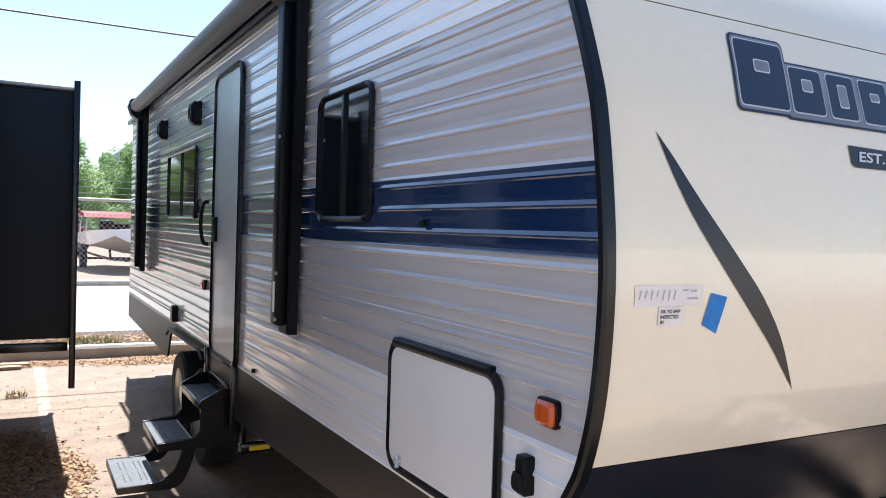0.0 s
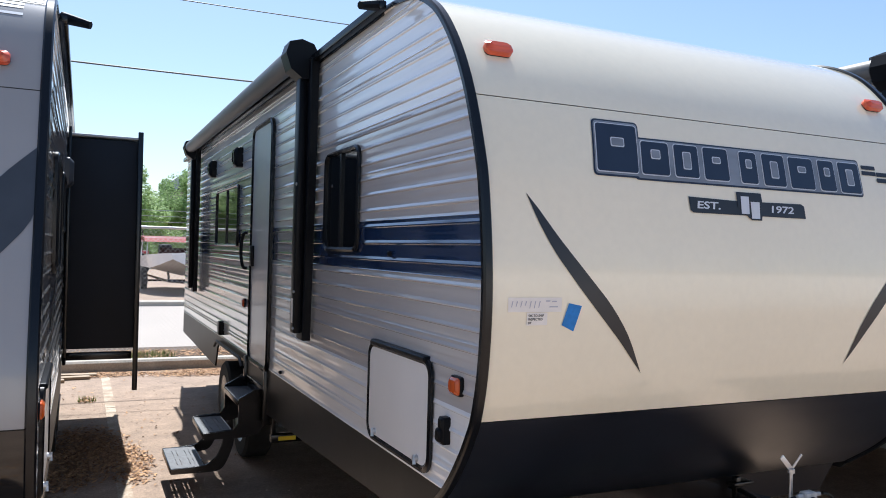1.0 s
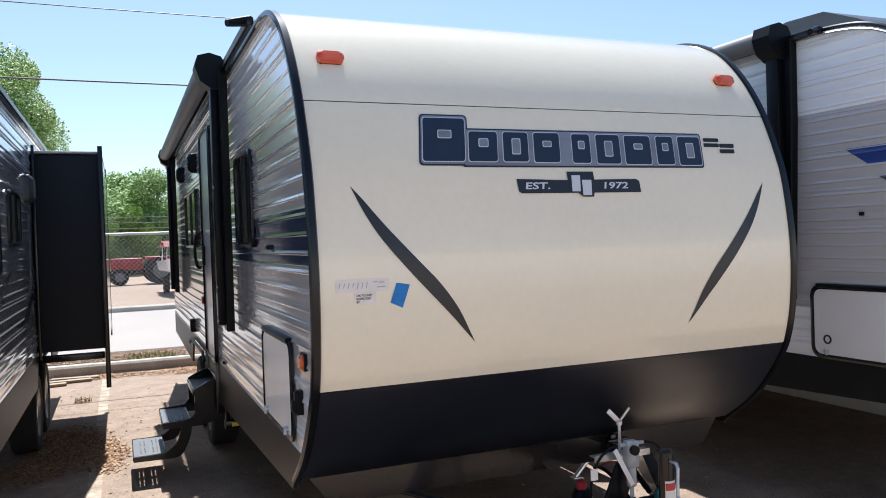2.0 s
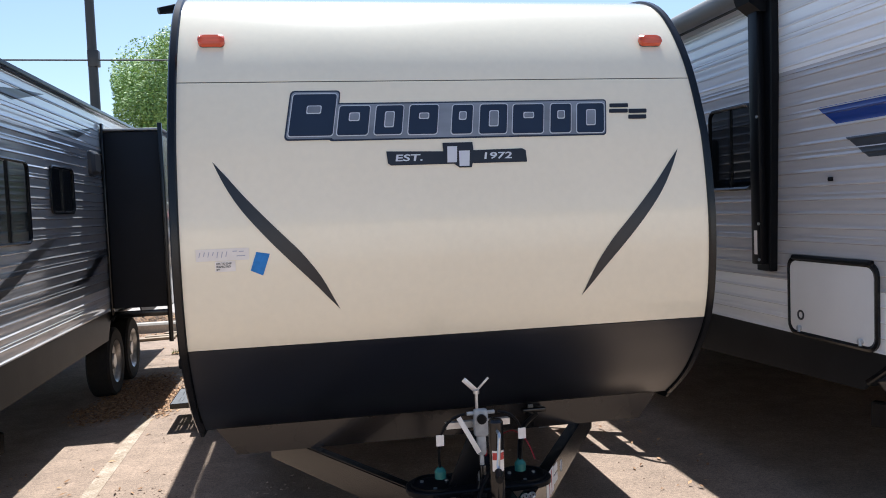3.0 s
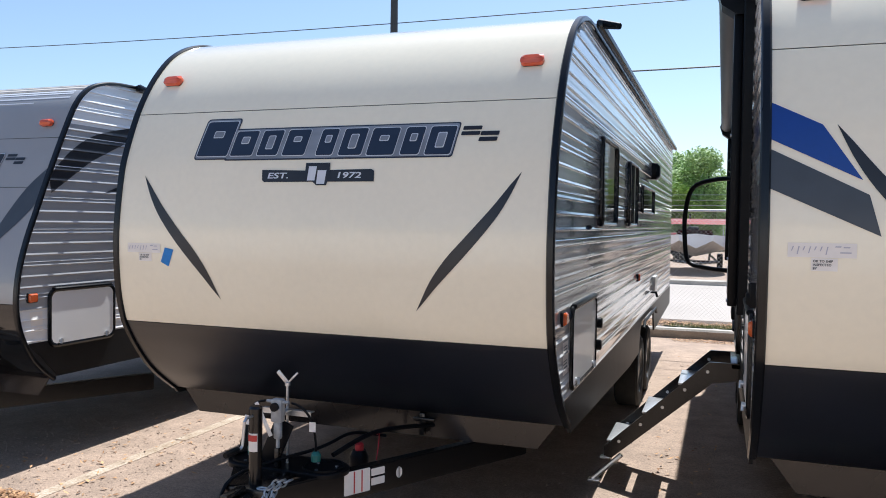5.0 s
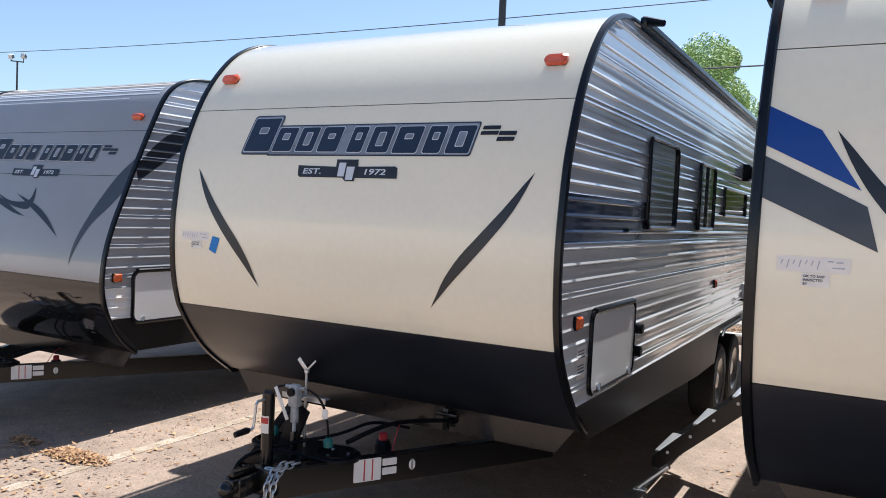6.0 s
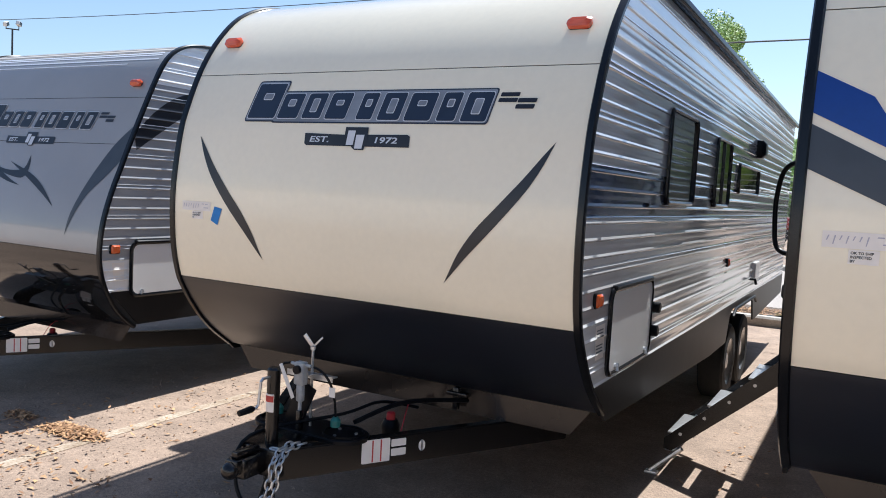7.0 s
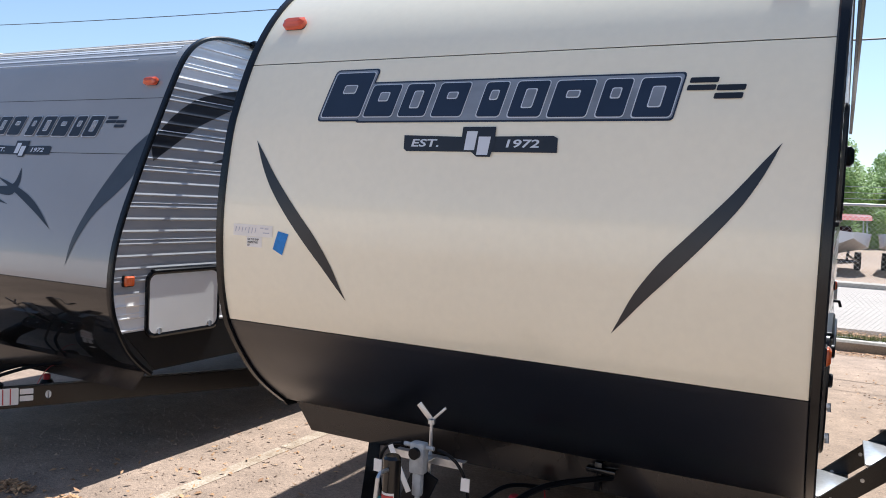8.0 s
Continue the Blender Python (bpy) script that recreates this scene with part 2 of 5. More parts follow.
def plate(bm, pts, place, d0, d1, edge=0.0, mat=0):
    """A plate with the outline pts (u, v); place(u, v, d) gives the point d outward. edge: a chamfer round the face."""
    rows = [(pts, d0), (pts, d1 - edge)]
    if edge:
        cu, cv = sum(p[0] for p in pts) / len(pts), sum(p[1] for p in pts) / len(pts)
        inner = [(u - math.copysign(min(edge, abs(u - cu)), u - cu), v - math.copysign(min(edge, abs(v - cv)), v - cv)) for u, v in pts]
        rows.append((inner, d1))
    rings = [[bm.verts.new(place(u, v, d)) for u, v in ring] for ring, d in rows]
    n = len(pts)
    for a, b in zip(rings, rings[1:]):
        for k in range(n):
            bm.faces.new((a[k], a[(k + 1) % n], b[(k + 1) % n], b[k])).material_index = mat
    bm.faces.new(rings[-1]).material_index = mat
    bm.faces.new(rings[0][::-1]).material_index = mat
    return bm


def ring(bm, outer, inner, place, d0, d1, rise=0.0):
    """A frame between two outlines with the same count of points, highest along its middle line by rise."""
    n = len(outer)
    mid = [((a[0] + b[0]) / 2, (a[1] + b[1]) / 2) for a, b in zip(outer, inner)]
    rows = [(outer, d0), (outer, d1), (mid, d1 + rise), (inner, d1), (inner, d0)]
    rings = [[bm.verts.new(place(u, v, d)) for u, v in pts] for pts, d in rows]
    for a, b in zip(rings, rings[1:]):
        for k in range(n):
            bm.faces.new((a[k], a[(k + 1) % n], b[(k + 1) % n], b[k]))
    return bm


def extrude_x(bm, pts, x0, x1):
    """A closed outline (y, z) drawn out along x."""
    return plate(bm, pts, lambda u, v, d: (d, u, v), x0, x1)


def decal(pts_list, place, lift, cut=0.03, cuts=None):
    """Flat printed shapes laid on a surface that curves with height."""
    bm = B()
    for pts in pts_list:
        bm.faces.new([bm.verts.new((u, 0, v)) for u, v in pts])
    bmesh.ops.triangulate(bm, faces=bm.faces, ngon_method="EAR_CLIP")
    zs = [v.co.z for v in bm.verts]
    levels = cuts if cuts is not None else np.arange(min(zs) + cut, max(zs), cut)
    for z in levels:
        if min(zs) < z < max(zs):
            bmesh.ops.bisect_plane(bm, geom=bm.verts[:] + bm.edges[:] + bm.faces[:], plane_co=(0, 0, z), plane_no=(0, 0, 1))
    for v in bm.verts:
        v.co = place(v.co.x, v.co.z, lift)
    return bm


def bezier(p0, p1, p2, n=12):
    return [tuple((1 - t) ** 2 * a + 2 * t * (1 - t) * b + t * t * c for a, b, c in zip(p0, p1, p2)) for t in np.linspace(0, 1, n)]


def text_shapes(body, size):
    """The outline faces of a word in the built-in font, as a list of polygons (u, v), with its width."""
    cu = bpy.data.curves.new("word", "FONT")
    cu.body, cu.size, cu.resolution_u, cu.offset = body, size, 3, size * 0.022
    ob = bpy.data.objects.new("word", cu)
    scene.collection.objects.link(ob)
    bpy.context.view_layer.update()
    me = ob.to_mesh()
    polys = [[tuple(me.vertices[i].co[:2]) for i in p.vertices] for p in me.polygons]
    ob.to_mesh_clear()
    bpy.data.objects.remove(ob)
    bpy.data.curves.remove(cu)
    us = [u for p in polys for u, v in p]
    return polys, min(us), max(us)


def word(body, size, u, v, place, lift, mat, parent, slant=0.0, wide=1.0, name="lettering"):
    polys, lo, hi = text_shapes(body, size)
    shapes = [[(u + (a - lo) * wide + slant * b, v + b) for a, b in p] for p in polys]
    return part(name, decal(shapes, place, lift, 0.05), mat, parent, smooth=False)


# ---- ground and setting ----
def leaf_scatter(name, spots, label, rnd, size=(0.025, 0.06), parent=None):
    """Dry curled leaves; spots are (x, y, z, rx, ry, count)."""
    verts, faces = [], []
    for x, y, z, rx, ry, count in spots:
        for _ in range(count):
            a, q = rnd.uniform(0, 6.283), math.sqrt(rnd.random()) * (0.55 + 0.45 * rnd.random())
            cx, cy = x + rx * q * math.cos(a), y + ry * q * math.sin(a)
            s, w = rnd.uniform(*size), rnd.uniform(0.3, 0.55)
            h = z + 0.004 + rnd.random() ** 2 * 0.03 * (1 - q)
            turn, tip = rnd.uniform(0, 6.283), rnd.uniform(-0.012, 0.02)
            c, d = math.cos(turn), math.sin(turn)
            n = len(verts)
            for u, v, k in ((-0.5, 0, 0), (0, -w / 2, 0.004), (0.5, 0, tip), (0, w / 2, 0.008)):
                verts.append((cx + s * (u * c - v * d), cy + s * (u * d + v * c), max(0.003, h + k)))
            faces += [(n, n + 1, n + 3), (n + 1, n + 2, n + 3)]
    me = bpy.data.meshes.new(name)
    me.from_pydata(verts, [], faces)
    me.materials.append(LEAF_DRY)
    return tagged(new(name, me), label, "leaves", kind="stuff")


def plane_sheet(name, x0, x1, y0, y1, z, mat, label, category, step=None):
    bm = B()
    nx = 1 if step is None else max(1, int((x1 - x0) / step))
    ny = 1 if step is None else max(1, int((y1 - y0) / step))
    grid = [[bm.verts.new((x0 + (x1 - x0) * i / nx, y0 + (y1 - y0) * j / ny, z)) for i in range(nx + 1)] for j in range(ny + 1)]
    for j in range(ny):
        for i in range(nx):
            bm.faces.new((grid[j][i], grid[j][i + 1], grid[j + 1][i + 1], grid[j + 1][i]))
    return tagged(part(name, bm, mat, smooth=False), label, category, kind="structure")


plane_sheet("ground", -900, 900, -900, 900, 0.0, CONCRETE, "sun-bleached concrete lot with grit and stains", "ground")
plane_sheet("road", -120, 120, 13.2, 22.5, 0.004, ROAD, "pale concrete drive behind the chain-link fence", "road")
bm = B()
for y0, y1 in ((1.02, 3.1), (3.13, 5.6), (5.64, 8.2), (8.22, 10.28)):
    box(bm, 0.23, 0.33, y0, y1, 0.001, 0.0032)
tagged(part("parking_line", bm, LINE, smooth=False), "worn white painted parking line on concrete", "road marking", kind="structure")
bm = B()
extrude_x(bm, [(10.75, -0.05), (10.75, 0.12), (10.78, 0.15), (10.93, 0.15), (10.96, 0.12), (10.96, -0.05)], -40, 40)
tagged(part("kerb", bm, KERB), "weathered concrete kerb at the lot's edge", "kerb", kind="structure")
bm = B()
extrude_x(bm, [(22.5, -0.05), (22.5, 0.12), (22.55, 0.15), (22.8, 0.15), (22.8, -0.05)], -80, 80)
tagged(part("kerb", bm, KERB), "pale concrete kerb across the drive", "kerb", kind="structure")
bm = B()
extrude_x(bm, [(10.96, 0.0), (10.96, 0.09), (11.6, 0.11), (13.0, 0.04), (13.2, 0.0)], -40, 40)
tagged(part("planting_strip", bm, SOIL), "brown soil strip with leaf litter behind the kerb", "soil", kind="structure")

# added wall out of view: bounces sun onto the noses and shows in their gloss
wall = part("bounce_wall_south", box(B(), -32, 36, -11.3, -11.0, 0.0, 3.3, 0.02), HELPER_WALL)
tagged(wall, "unseen pale wall added to bounce light onto the trailer fronts", "wall", kind="structure")
part("coping", box(B(), -32.02, 36.02, -11.36, -10.94, 3.302, 3.38, 0.015), KERB, wall)

# added sun blocker, hidden behind the last trailer, darkens the strip beneath it
wall = part("shade_wall_east", box(B(), 6.94, 7.19, 1.1, 10.6, 0.0, 2.72, 0.02), HELPER_WALL)
tagged(wall, "unseen wall added to shade the ground under the last trailer", "wall", kind="structure")
part("coping", box(B(), 6.93, 7.20, 1.09, 10.61, 2.722, 2.78, 0.012), KERB, wall)

rnd = random.Random(7)
leaf_scatter("leaf_pile", [(0.08, 1.66, 0, 0.34, 0.14, 520), (-0.05, 1.62, 0, 0.2, 0.08, 200)], "small orange-brown pile of dry leaves on concrete", rnd)
leaf_scatter("leaf_pile", [(-0.52, 1.66, 0, 0.2, 0.1, 160)], "thin scatter of dry leaves on shaded concrete", rnd)
leaf_scatter("leaf_pile", [(0.02, 6.35, 0, 0.42, 1.1, 3200), (0.36, 5.9, 0, 0.2, 0.75, 700), (-0.2, 5.6, 0, 0.3, 0.5, 700)],
             "brown drift of dry leaves in the slide-out's shade", rnd)
leaf_scatter("leaf_pile", [(0.05, 8.7, 0, 0.12, 0.25, 70), (0.1, 10.45, 0, 1.0, 0.25, 1500), (1.6, 10.35, 0, 1.0, 0.38, 2200), (4.1, 10.5, 0, 0.7, 0.2, 350), (-1.2, 10.5, 0, 0.7, 0.25, 400)],
             "brown dry leaves gathered along the kerb", rnd)
leaf_scatter("leaf_litter", [(x, 11.7, 0.1, 1.0, 0.6, 950) for x in (-2, -0.6, 0.8, 2.2, 3.4, 4.8)], "leaf litter and bark on the planting strip", rnd, (0.03, 0.08))
leaf_scatter("loose_leaves", [(0.5, 7.5, 0, 1.6, 3.0, 160), (0.1, 2.2, 0, 0.9, 2.2, 230), (0.4, 0.9, 0, 1.6, 0.7, 200), (-0.3, 1.3, 0, 0.7, 0.5, 140), (2.4, 0.9, 0, 3.5, 0.8, 120), (4.0, 3.6, 0, 0.4, 2.0, 60), (4.1, 7.5, 0, 0.4, 2.5, 60)],
             "single dry leaves blown over the concrete", rnd)
verts, faces = [], []
for k in range(3600):
    x, y = (rnd.uniform(-2.0, 5.5), rnd.uniform(-0.6, 9.8)) if k < 1500 else (rnd.uniform(-1.4, 1.6), rnd.uniform(0.0, 3.4))
    s = rnd.uniform(0.003, 0.010) * (1.6 if rnd.random() < 0.04 else 1)
    n = len(verts)
    verts += [(x - s, y - s * 0.7, 0.0), (x + s, y - s * 0.6, 0.0), (x + s * 0.2, y + s, 0.0), (x, y, s * rnd.uniform(0.5, 0.9))]
    faces += [(n, n + 1, n + 3), (n + 1, n + 2, n + 3), (n + 2, n, n + 3)]
me = bpy.data.meshes.new("grit")
me.from_pydata(verts, [], faces)
me.materials.append(CONCRETE)
tagged(new("grit", me), "loose grit and pebbles on the concrete", "gravel", kind="stuff")


def grass_tuft(x, y, z, rx, ry, count, h):
    verts, faces = [], []
    for _ in range(count):
        a, q = rnd.uniform(0, 6.283), math.sqrt(rnd.random())
        cx, cy, t, hh = x + rx * q * math.cos(a), y + ry * q * math.sin(a), rnd.uniform(0, 6.283), h * rnd.uniform(0.4, 1)
        dx, dy = math.cos(t), math.sin(t)
        n = len(verts)
        verts += [(cx - 0.004 * dy, cy + 0.004 * dx, z), (cx + 0.004 * dy, cy - 0.004 * dx, z), (cx + dx * hh * 0.5, cy + dy * hh * 0.5, z + hh)]
        faces.append((n, n + 1, n + 2))
    me = bpy.data.meshes.new("grass")
    me.from_pydata(verts, [], faces)
    me.materials.append(GRASS)
    return tagged(new("grass", me), "patch of thin green grass on the strip", "grass", kind="stuff")


grass_tuft(4.2, 11.3, 0.1, 0.8, 0.25, 900, 0.1)
grass_tuft(0.9, 11.4, 0.1, 0.4, 0.3, 400, 0.12)
grass_tuft(0.05, 8.65, 0.0, 0.1, 0.1, 70, 0.08)


# ---- travel trailers ----
W = 2.44
# side outline of the front, from the chin up to the roof (y, z)
NOSE_ROUND = [(1.93, 0.74), (1.79, 0.84), (1.69, 0.93), (1.60, 1.04), (1.54, 1.13), (1.50, 1.21), (1.463, 1.36), (1.446, 1.56), (1.452, 1.75),
              (1.486, 1.99), (1.525, 2.13), (1.615, 2.35), (1.725, 2.53), (1.86, 2.68), (1.99, 2.77), (2.14, 2.83), (2.32, 2.86), (2.5, 2.87)]
NOSE_RAKED = [(2.425, 0.60), (2.325, 0.68), (2.235, 0.78), (2.155, 0.93), (2.115, 1.08), (2.110, 1.22), (2.135, 1.40), (2.195, 1.60), (2.275, 1.80), (2.365, 2.02),
              (2.465, 2.25), (2.555, 2.45), (2.635, 2.60), (2.725, 2.70), (2.845, 2.765), (3.025, 2.80), (3.325, 2.81)]


def smooth_line(pts, per=5):
    out = []
    for i in range(len(pts) - 1):
        p = [np.array(pts[max(0, min(len(pts) - 1, j))]) for j in (i - 1, i, i + 1, i + 2)]
        for k in range(per):
            t = k / per
            out.append(tuple(0.5 * (2 * p[1] + (p[2] - p[0]) * t + (2 * p[0] - 5 * p[1] + 4 * p[2] - p[3]) * t * t + (3 * p[1] - p[0] - 3 * p[2] + p[3]) * t ** 3)))
    return out + [tuple(pts[-1])]


PITCH, RIB = 0.225, 0.006


def rib_offset(z, z0):
    """How far the siding stands out at height z: three narrow beads to a board, the flats between them hardly bowed."""
    q = ((z - z0) % (PITCH / 3)) / (PITCH / 3)
    for a, b, da, db in ((0, 0.22, -0.10, 0.06), (0.22, 0.52, 0.06, 0.0), (0.52, 0.57, 0.0, 0.9), (0.57, 0.63, 0.9, 1.0), (0.63, 0.78, 1.0, 0.12), (0.78, 1.0, 0.12, -0.10)):
        if q <= b:
            return RIB * (da + (db - da) * (q - a) / (b - a))
    return 0.0


def rib_levels(za, zb, z0):
    out = {round(za, 5), round(zb, 5)}
    k = math.floor((za - z0) / (PITCH / 3)) - 1
    while z0 + k * PITCH / 3 < zb:
        for q in (0, 0.11, 0.22, 0.37, 0.52, 0.57, 0.63, 0.78, 0.89):
            z = z0 + (k + q) * PITCH / 3
            if za + 0.002 < z < zb - 0.002:
                out.add(round(z, 5))
        k += 1
    return sorted(out)


class Shell:
    """The measures of one trailer, in its own space: x 0 to W, z from the ground."""

    def __init__(self, root, nose, rear, siding_from, roof_z, z0, keel, inset=0.0):
        self.inset = inset
        self.root, self.rear, self.low, self.roof_z, self.z0, self.keel = root, rear, siding_from, roof_z, z0, keel
        self.curve = smooth_line(nose)
        self.zs = [p[1] for p in self.curve]
        self.ys = [p[0] for p in self.curve]

    def nose_y(self, z):
        return float(np.interp(z, self.zs, self.ys))

    def front(self, u, v, d):
        y0, y1 = self.nose_y(v - 0.01), self.nose_y(v + 0.01)
        n = Vector((0, -0.02, y1 - y0)).normalized()
        return Vector((u, self.nose_y(v), v)) + n * d

    def left(self, u, v, d):
        return (self.inset - d, u, v)

    def right(self, u, v, d):
        return (W - self.inset + d, u, v)

    def left_rib(self, u, v, d):
        return (self.inset - d - rib_offset(v, self.z0), u, v)

    def right_rib(self, u, v, d):
        return (W - self.inset + d + rib_offset(v, self.z0), u, v)


def build_shell(s, bands, caps, left=True, right=True):
    """Core, nose skins, siding boards, corner trim, skirts and roof. bands: (top, material) from the bottom up; caps: the same for the nose."""
    root = s.root
    outline = [p for p in s.curve] + [(s.rear - 0.05, s.roof_z), (s.rear, s.roof_z - 0.08), (s.rear, s.low - 0.03), (s.curve[0][0] + 0.15, s.low - 0.03)]
    outline = [p for p in outline if p[1] >= s.low - 0.031 or p in s.curve]
    core = [(y + 0.012, z) for y, z in outline]
    part("body_core", extrude_x(B(), core, 0.006 + s.inset, W - 0.006 - s.inset), CORE, root)
    low = s.curve[0][1]
    for top, mat, label in caps:
        pts = [p for p in s.curve if low + 0.002 < p[1] < top - 0.002]
        pts = [(s.nose_y(low + 0.001), low + 0.001)] + pts + [(s.nose_y(top), top)]
        bm = B()
        a = [[bm.verts.new((x, y, z)) for y, z in pts] for x in (s.inset + 0.004, W - s.inset - 0.004)]
        b = [[bm.verts.new((x, y + 0.011, z)) for y, z in pts] for x in (s.inset + 0.004, W - s.inset - 0.004)]
        for k in range(len(pts) - 1):
            bm.faces.new((a[0][k], a[1][k], a[1][k + 1], a[0][k + 1]))
            bm.faces.new((b[0][k], b[0][k + 1], b[1][k + 1], b[1][k]))
        for k in (0, len(pts) - 1):
            bm.faces.new((a[0][k], b[0][k], b[1][k], a[1][k]))
        part("front_panel", bm, mat, root, label, sharp=50)
        low = top + 0.003
    # siding boards
    for side, on in ((-1, left), (1, right)):
        if not on:
            continue
        place = s.left if side < 0 else s.right
        cuts = sorted({round(s.z0 + PITCH * k, 4) for k in range(-8, 14)} | {round(t, 4) for t, _ in bands} | {s.low})
        cuts = [c for c in cuts if s.low <= c <= s.roof_z]
        if cuts[-1] < s.roof_z - 0.02:
            cuts.append(s.roof_z)
        cuts = [c for k, c in enumerate(cuts) if k == 0 or c - cuts[k - 1] > 0.02]
        for za, zb in zip(cuts, cuts[1:]):
            mat = next((m for t, m in bands if (za + zb) / 2 < t), bands[-1][1])
            bm = B()
            seam = abs(((za - s.z0) / PITCH) - round((za - s.z0) / PITCH)) < 0.02
            rows = []
            levels = rib_levels(za, zb, s.z0)
            if seam:
                rows.append((za - 0.004, -0.004))
                rows.append((za - 0.003, RIB * 0.75))
            for z in levels:
                rows.append((z, rib_offset(z, s.z0) + (0.003 if seam and z == levels[0] else 0)))
            grid = []
            for z, d in rows:
                y0 = s.nose_y(min(z, s.curve[-1][1])) + 0.006
                y1 = s.rear
                grid.append([bm.verts.new(place(y0 + (y1 - y0) * k / 6, z, d)) for k in range(7)])
            for a, b in zip(grid, grid[1:]):
                for k in range(6):
                    bm.faces.new((a[k], a[k + 1], b[k + 1], b[k]))
            part("siding_board", bm, mat, root, sharp=17)
    # corner trim along the nose and the roof edge
    for side, on in ((-1, left), (1, right)):
        if not on:
            continue
        xa, xb = (s.inset - 0.011, s.inset + 0.026) if side < 0 else (W - s.inset - 0.026, W - s.inset + 0.011)
        path = [p for p in s.curve if p[1] > s.curve[0][1]]
        path = [s.curve[0]] + path + [(s.rear, s.roof_z + 0.002)]
        bm = B()
        rows = []
        for i, (y, z) in enumerate(path):
            q0, q1 = path[max(i - 1, 0)], path[min(i + 1, len(path) - 1)]
            ty, tz = q1[0] - q0[0], q1[1] - q0[1]
            n = math.hypot(ty, tz)
            ny, nz = -tz / n, ty / n
            e, w = (0.013, 0.012) if i < len(path) - 2 else (0.026, 0.02)
            rows.append([bm.verts.new(v) for v in (
                (xa, y - ny * e, z - nz * e), (xa, y + ny * (w - 0.008), z + nz * (w - 0.008)), (xa + 0.006, y + ny * w, z + nz * w),
                (xb - 0.006, y + ny * w, z + nz * w), (xb, y + ny * (w - 0.008), z + nz * (w - 0.008)), (xb, y - ny * e, z - nz * e))])
        for a, b in zip(rows, rows[1:]):
            for k in range(6):
                bm.faces.new((a[k], a[(k + 1) % 6], b[(k + 1) % 6], b[k]))
        bm.faces.new(rows[0])
        bm.faces.new(rows[-1][::-1])
        part("edge_trim", bm, TRIM, root, "black vinyl edge trim")
        # roof gutter with its spout
        bm = B()
        x0, x1 = (-0.045, -0.01) if side < 0 else (W + 0.01, W + 0.045)
        box(bm, x0, x1, s.curve[-1][0] - 0.1, s.rear, s.roof_z - 0.03, s.roof_z + 0.012, 0.006)
        gutter = part("roof_gutter", bm, TRIM, root)
        bm = B()
        xo = -0.14 if side < 0 else W + 0.14
        tube(bm, [(side * 0.02 + (0 if side < 0 else W), s.curve[-1][0] - 0.06, s.roof_z), (xo, s.curve[-1][0] - 0.12, s.roof_z - 0.035)], [0.028, 0.018], 8)
        part("spout", bm, PLASTIC, gutter)
    # skirts in front of and behind the wheels
    for side, on in ((-1, left), (1, right)):
        if not on:
            continue
        x0, x1 = (s.inset - 0.004, s.inset + 0.012) if side < 0 else (W - s.inset - 0.012, W - s.inset + 0.004)
        y0 = s.curve[0][0]
        k0, k1 = s.keel
        a0, a1 = s.axles[0] - 0.46, s.axles[1] + 0.46
        ymid = y0 + 2.7
        part("skirt_panel", extrude_x(B(), [(s.nose_y(s.low) + 0.03, s.low + 0.004), (y0 + 0.03, k0), (ymid, k1), (a0, k1), (a0, s.low + 0.004)], x0, x1), SKIRT, root)
        part("skirt_panel", extrude_x(B(), [(a1, s.low + 0.004), (a1, k1), (s.rear, k1 + 0.06), (s.rear, s.low + 0.004)], x0, x1), SKIRT, root)
        # wheel arch: a panel with a bow cut out, and a raised lip
        top = s.low + 0.004
        bow = [(a0 + 0.02 + (a1 - a0 - 0.04) * t, k1 + (s.low - 0.05 - k1) * min(1, 2.6 * math.sin(math.pi * t) ** 0.8)) for t in np.linspace(0, 1, 15)]
        part("wheel_arch", extrude_x(B(), [(a0, top), (a0, k1)] + bow + [(a1, k1), (a1, top)], x0, x1), SKIRT, root)
        bm = B()
        xl = -0.02 if side < 0 else W + 0.02
        tube(bm, [(xl, y, z + 0.008) for y, z in bow[1:-1]], 0.014, 8)
        part("arch_lip", bm, PLASTIC, root)
    bm = B()
    box(bm, 0.3, W - 0.3, s.curve[0][0] + 0.35, s.rear - 0.05, s.keel[1] + 0.02, s.low, 0.01)
    part("underbelly", bm, STEEL_BLACK, root)
    # apron under the chin
    bm = B()
    ya, za = s.curve[0][0] + 0.0, s.curve[0][1]
    plate(bm, [(0.07, za + 0.01), (0.18, za - 0.14), (W - 0.18, za - 0.14), (W - 0.07, za + 0.01)], lambda u, v, d: (u, ya + 0.025 + (za - v) * 0.02 - d, v), -0.012, 0.0)
    part("apron", bm, APRON, root, "glossy dark brown-black apron panel")
    bm = B()
    extrude_x(bm, [(s.curve[-1][0] - 0.15, s.roof_z - 0.015), (s.curve[-1][0] + 0.1, s.roof_z + 0.012), (s.rear - 0.05, s.roof_z + 0.012), (s.rear - 0.02, s.roof_z - 0.03)], 0.012, W - 0.012)
    part("roof", bm, ROOF, root)


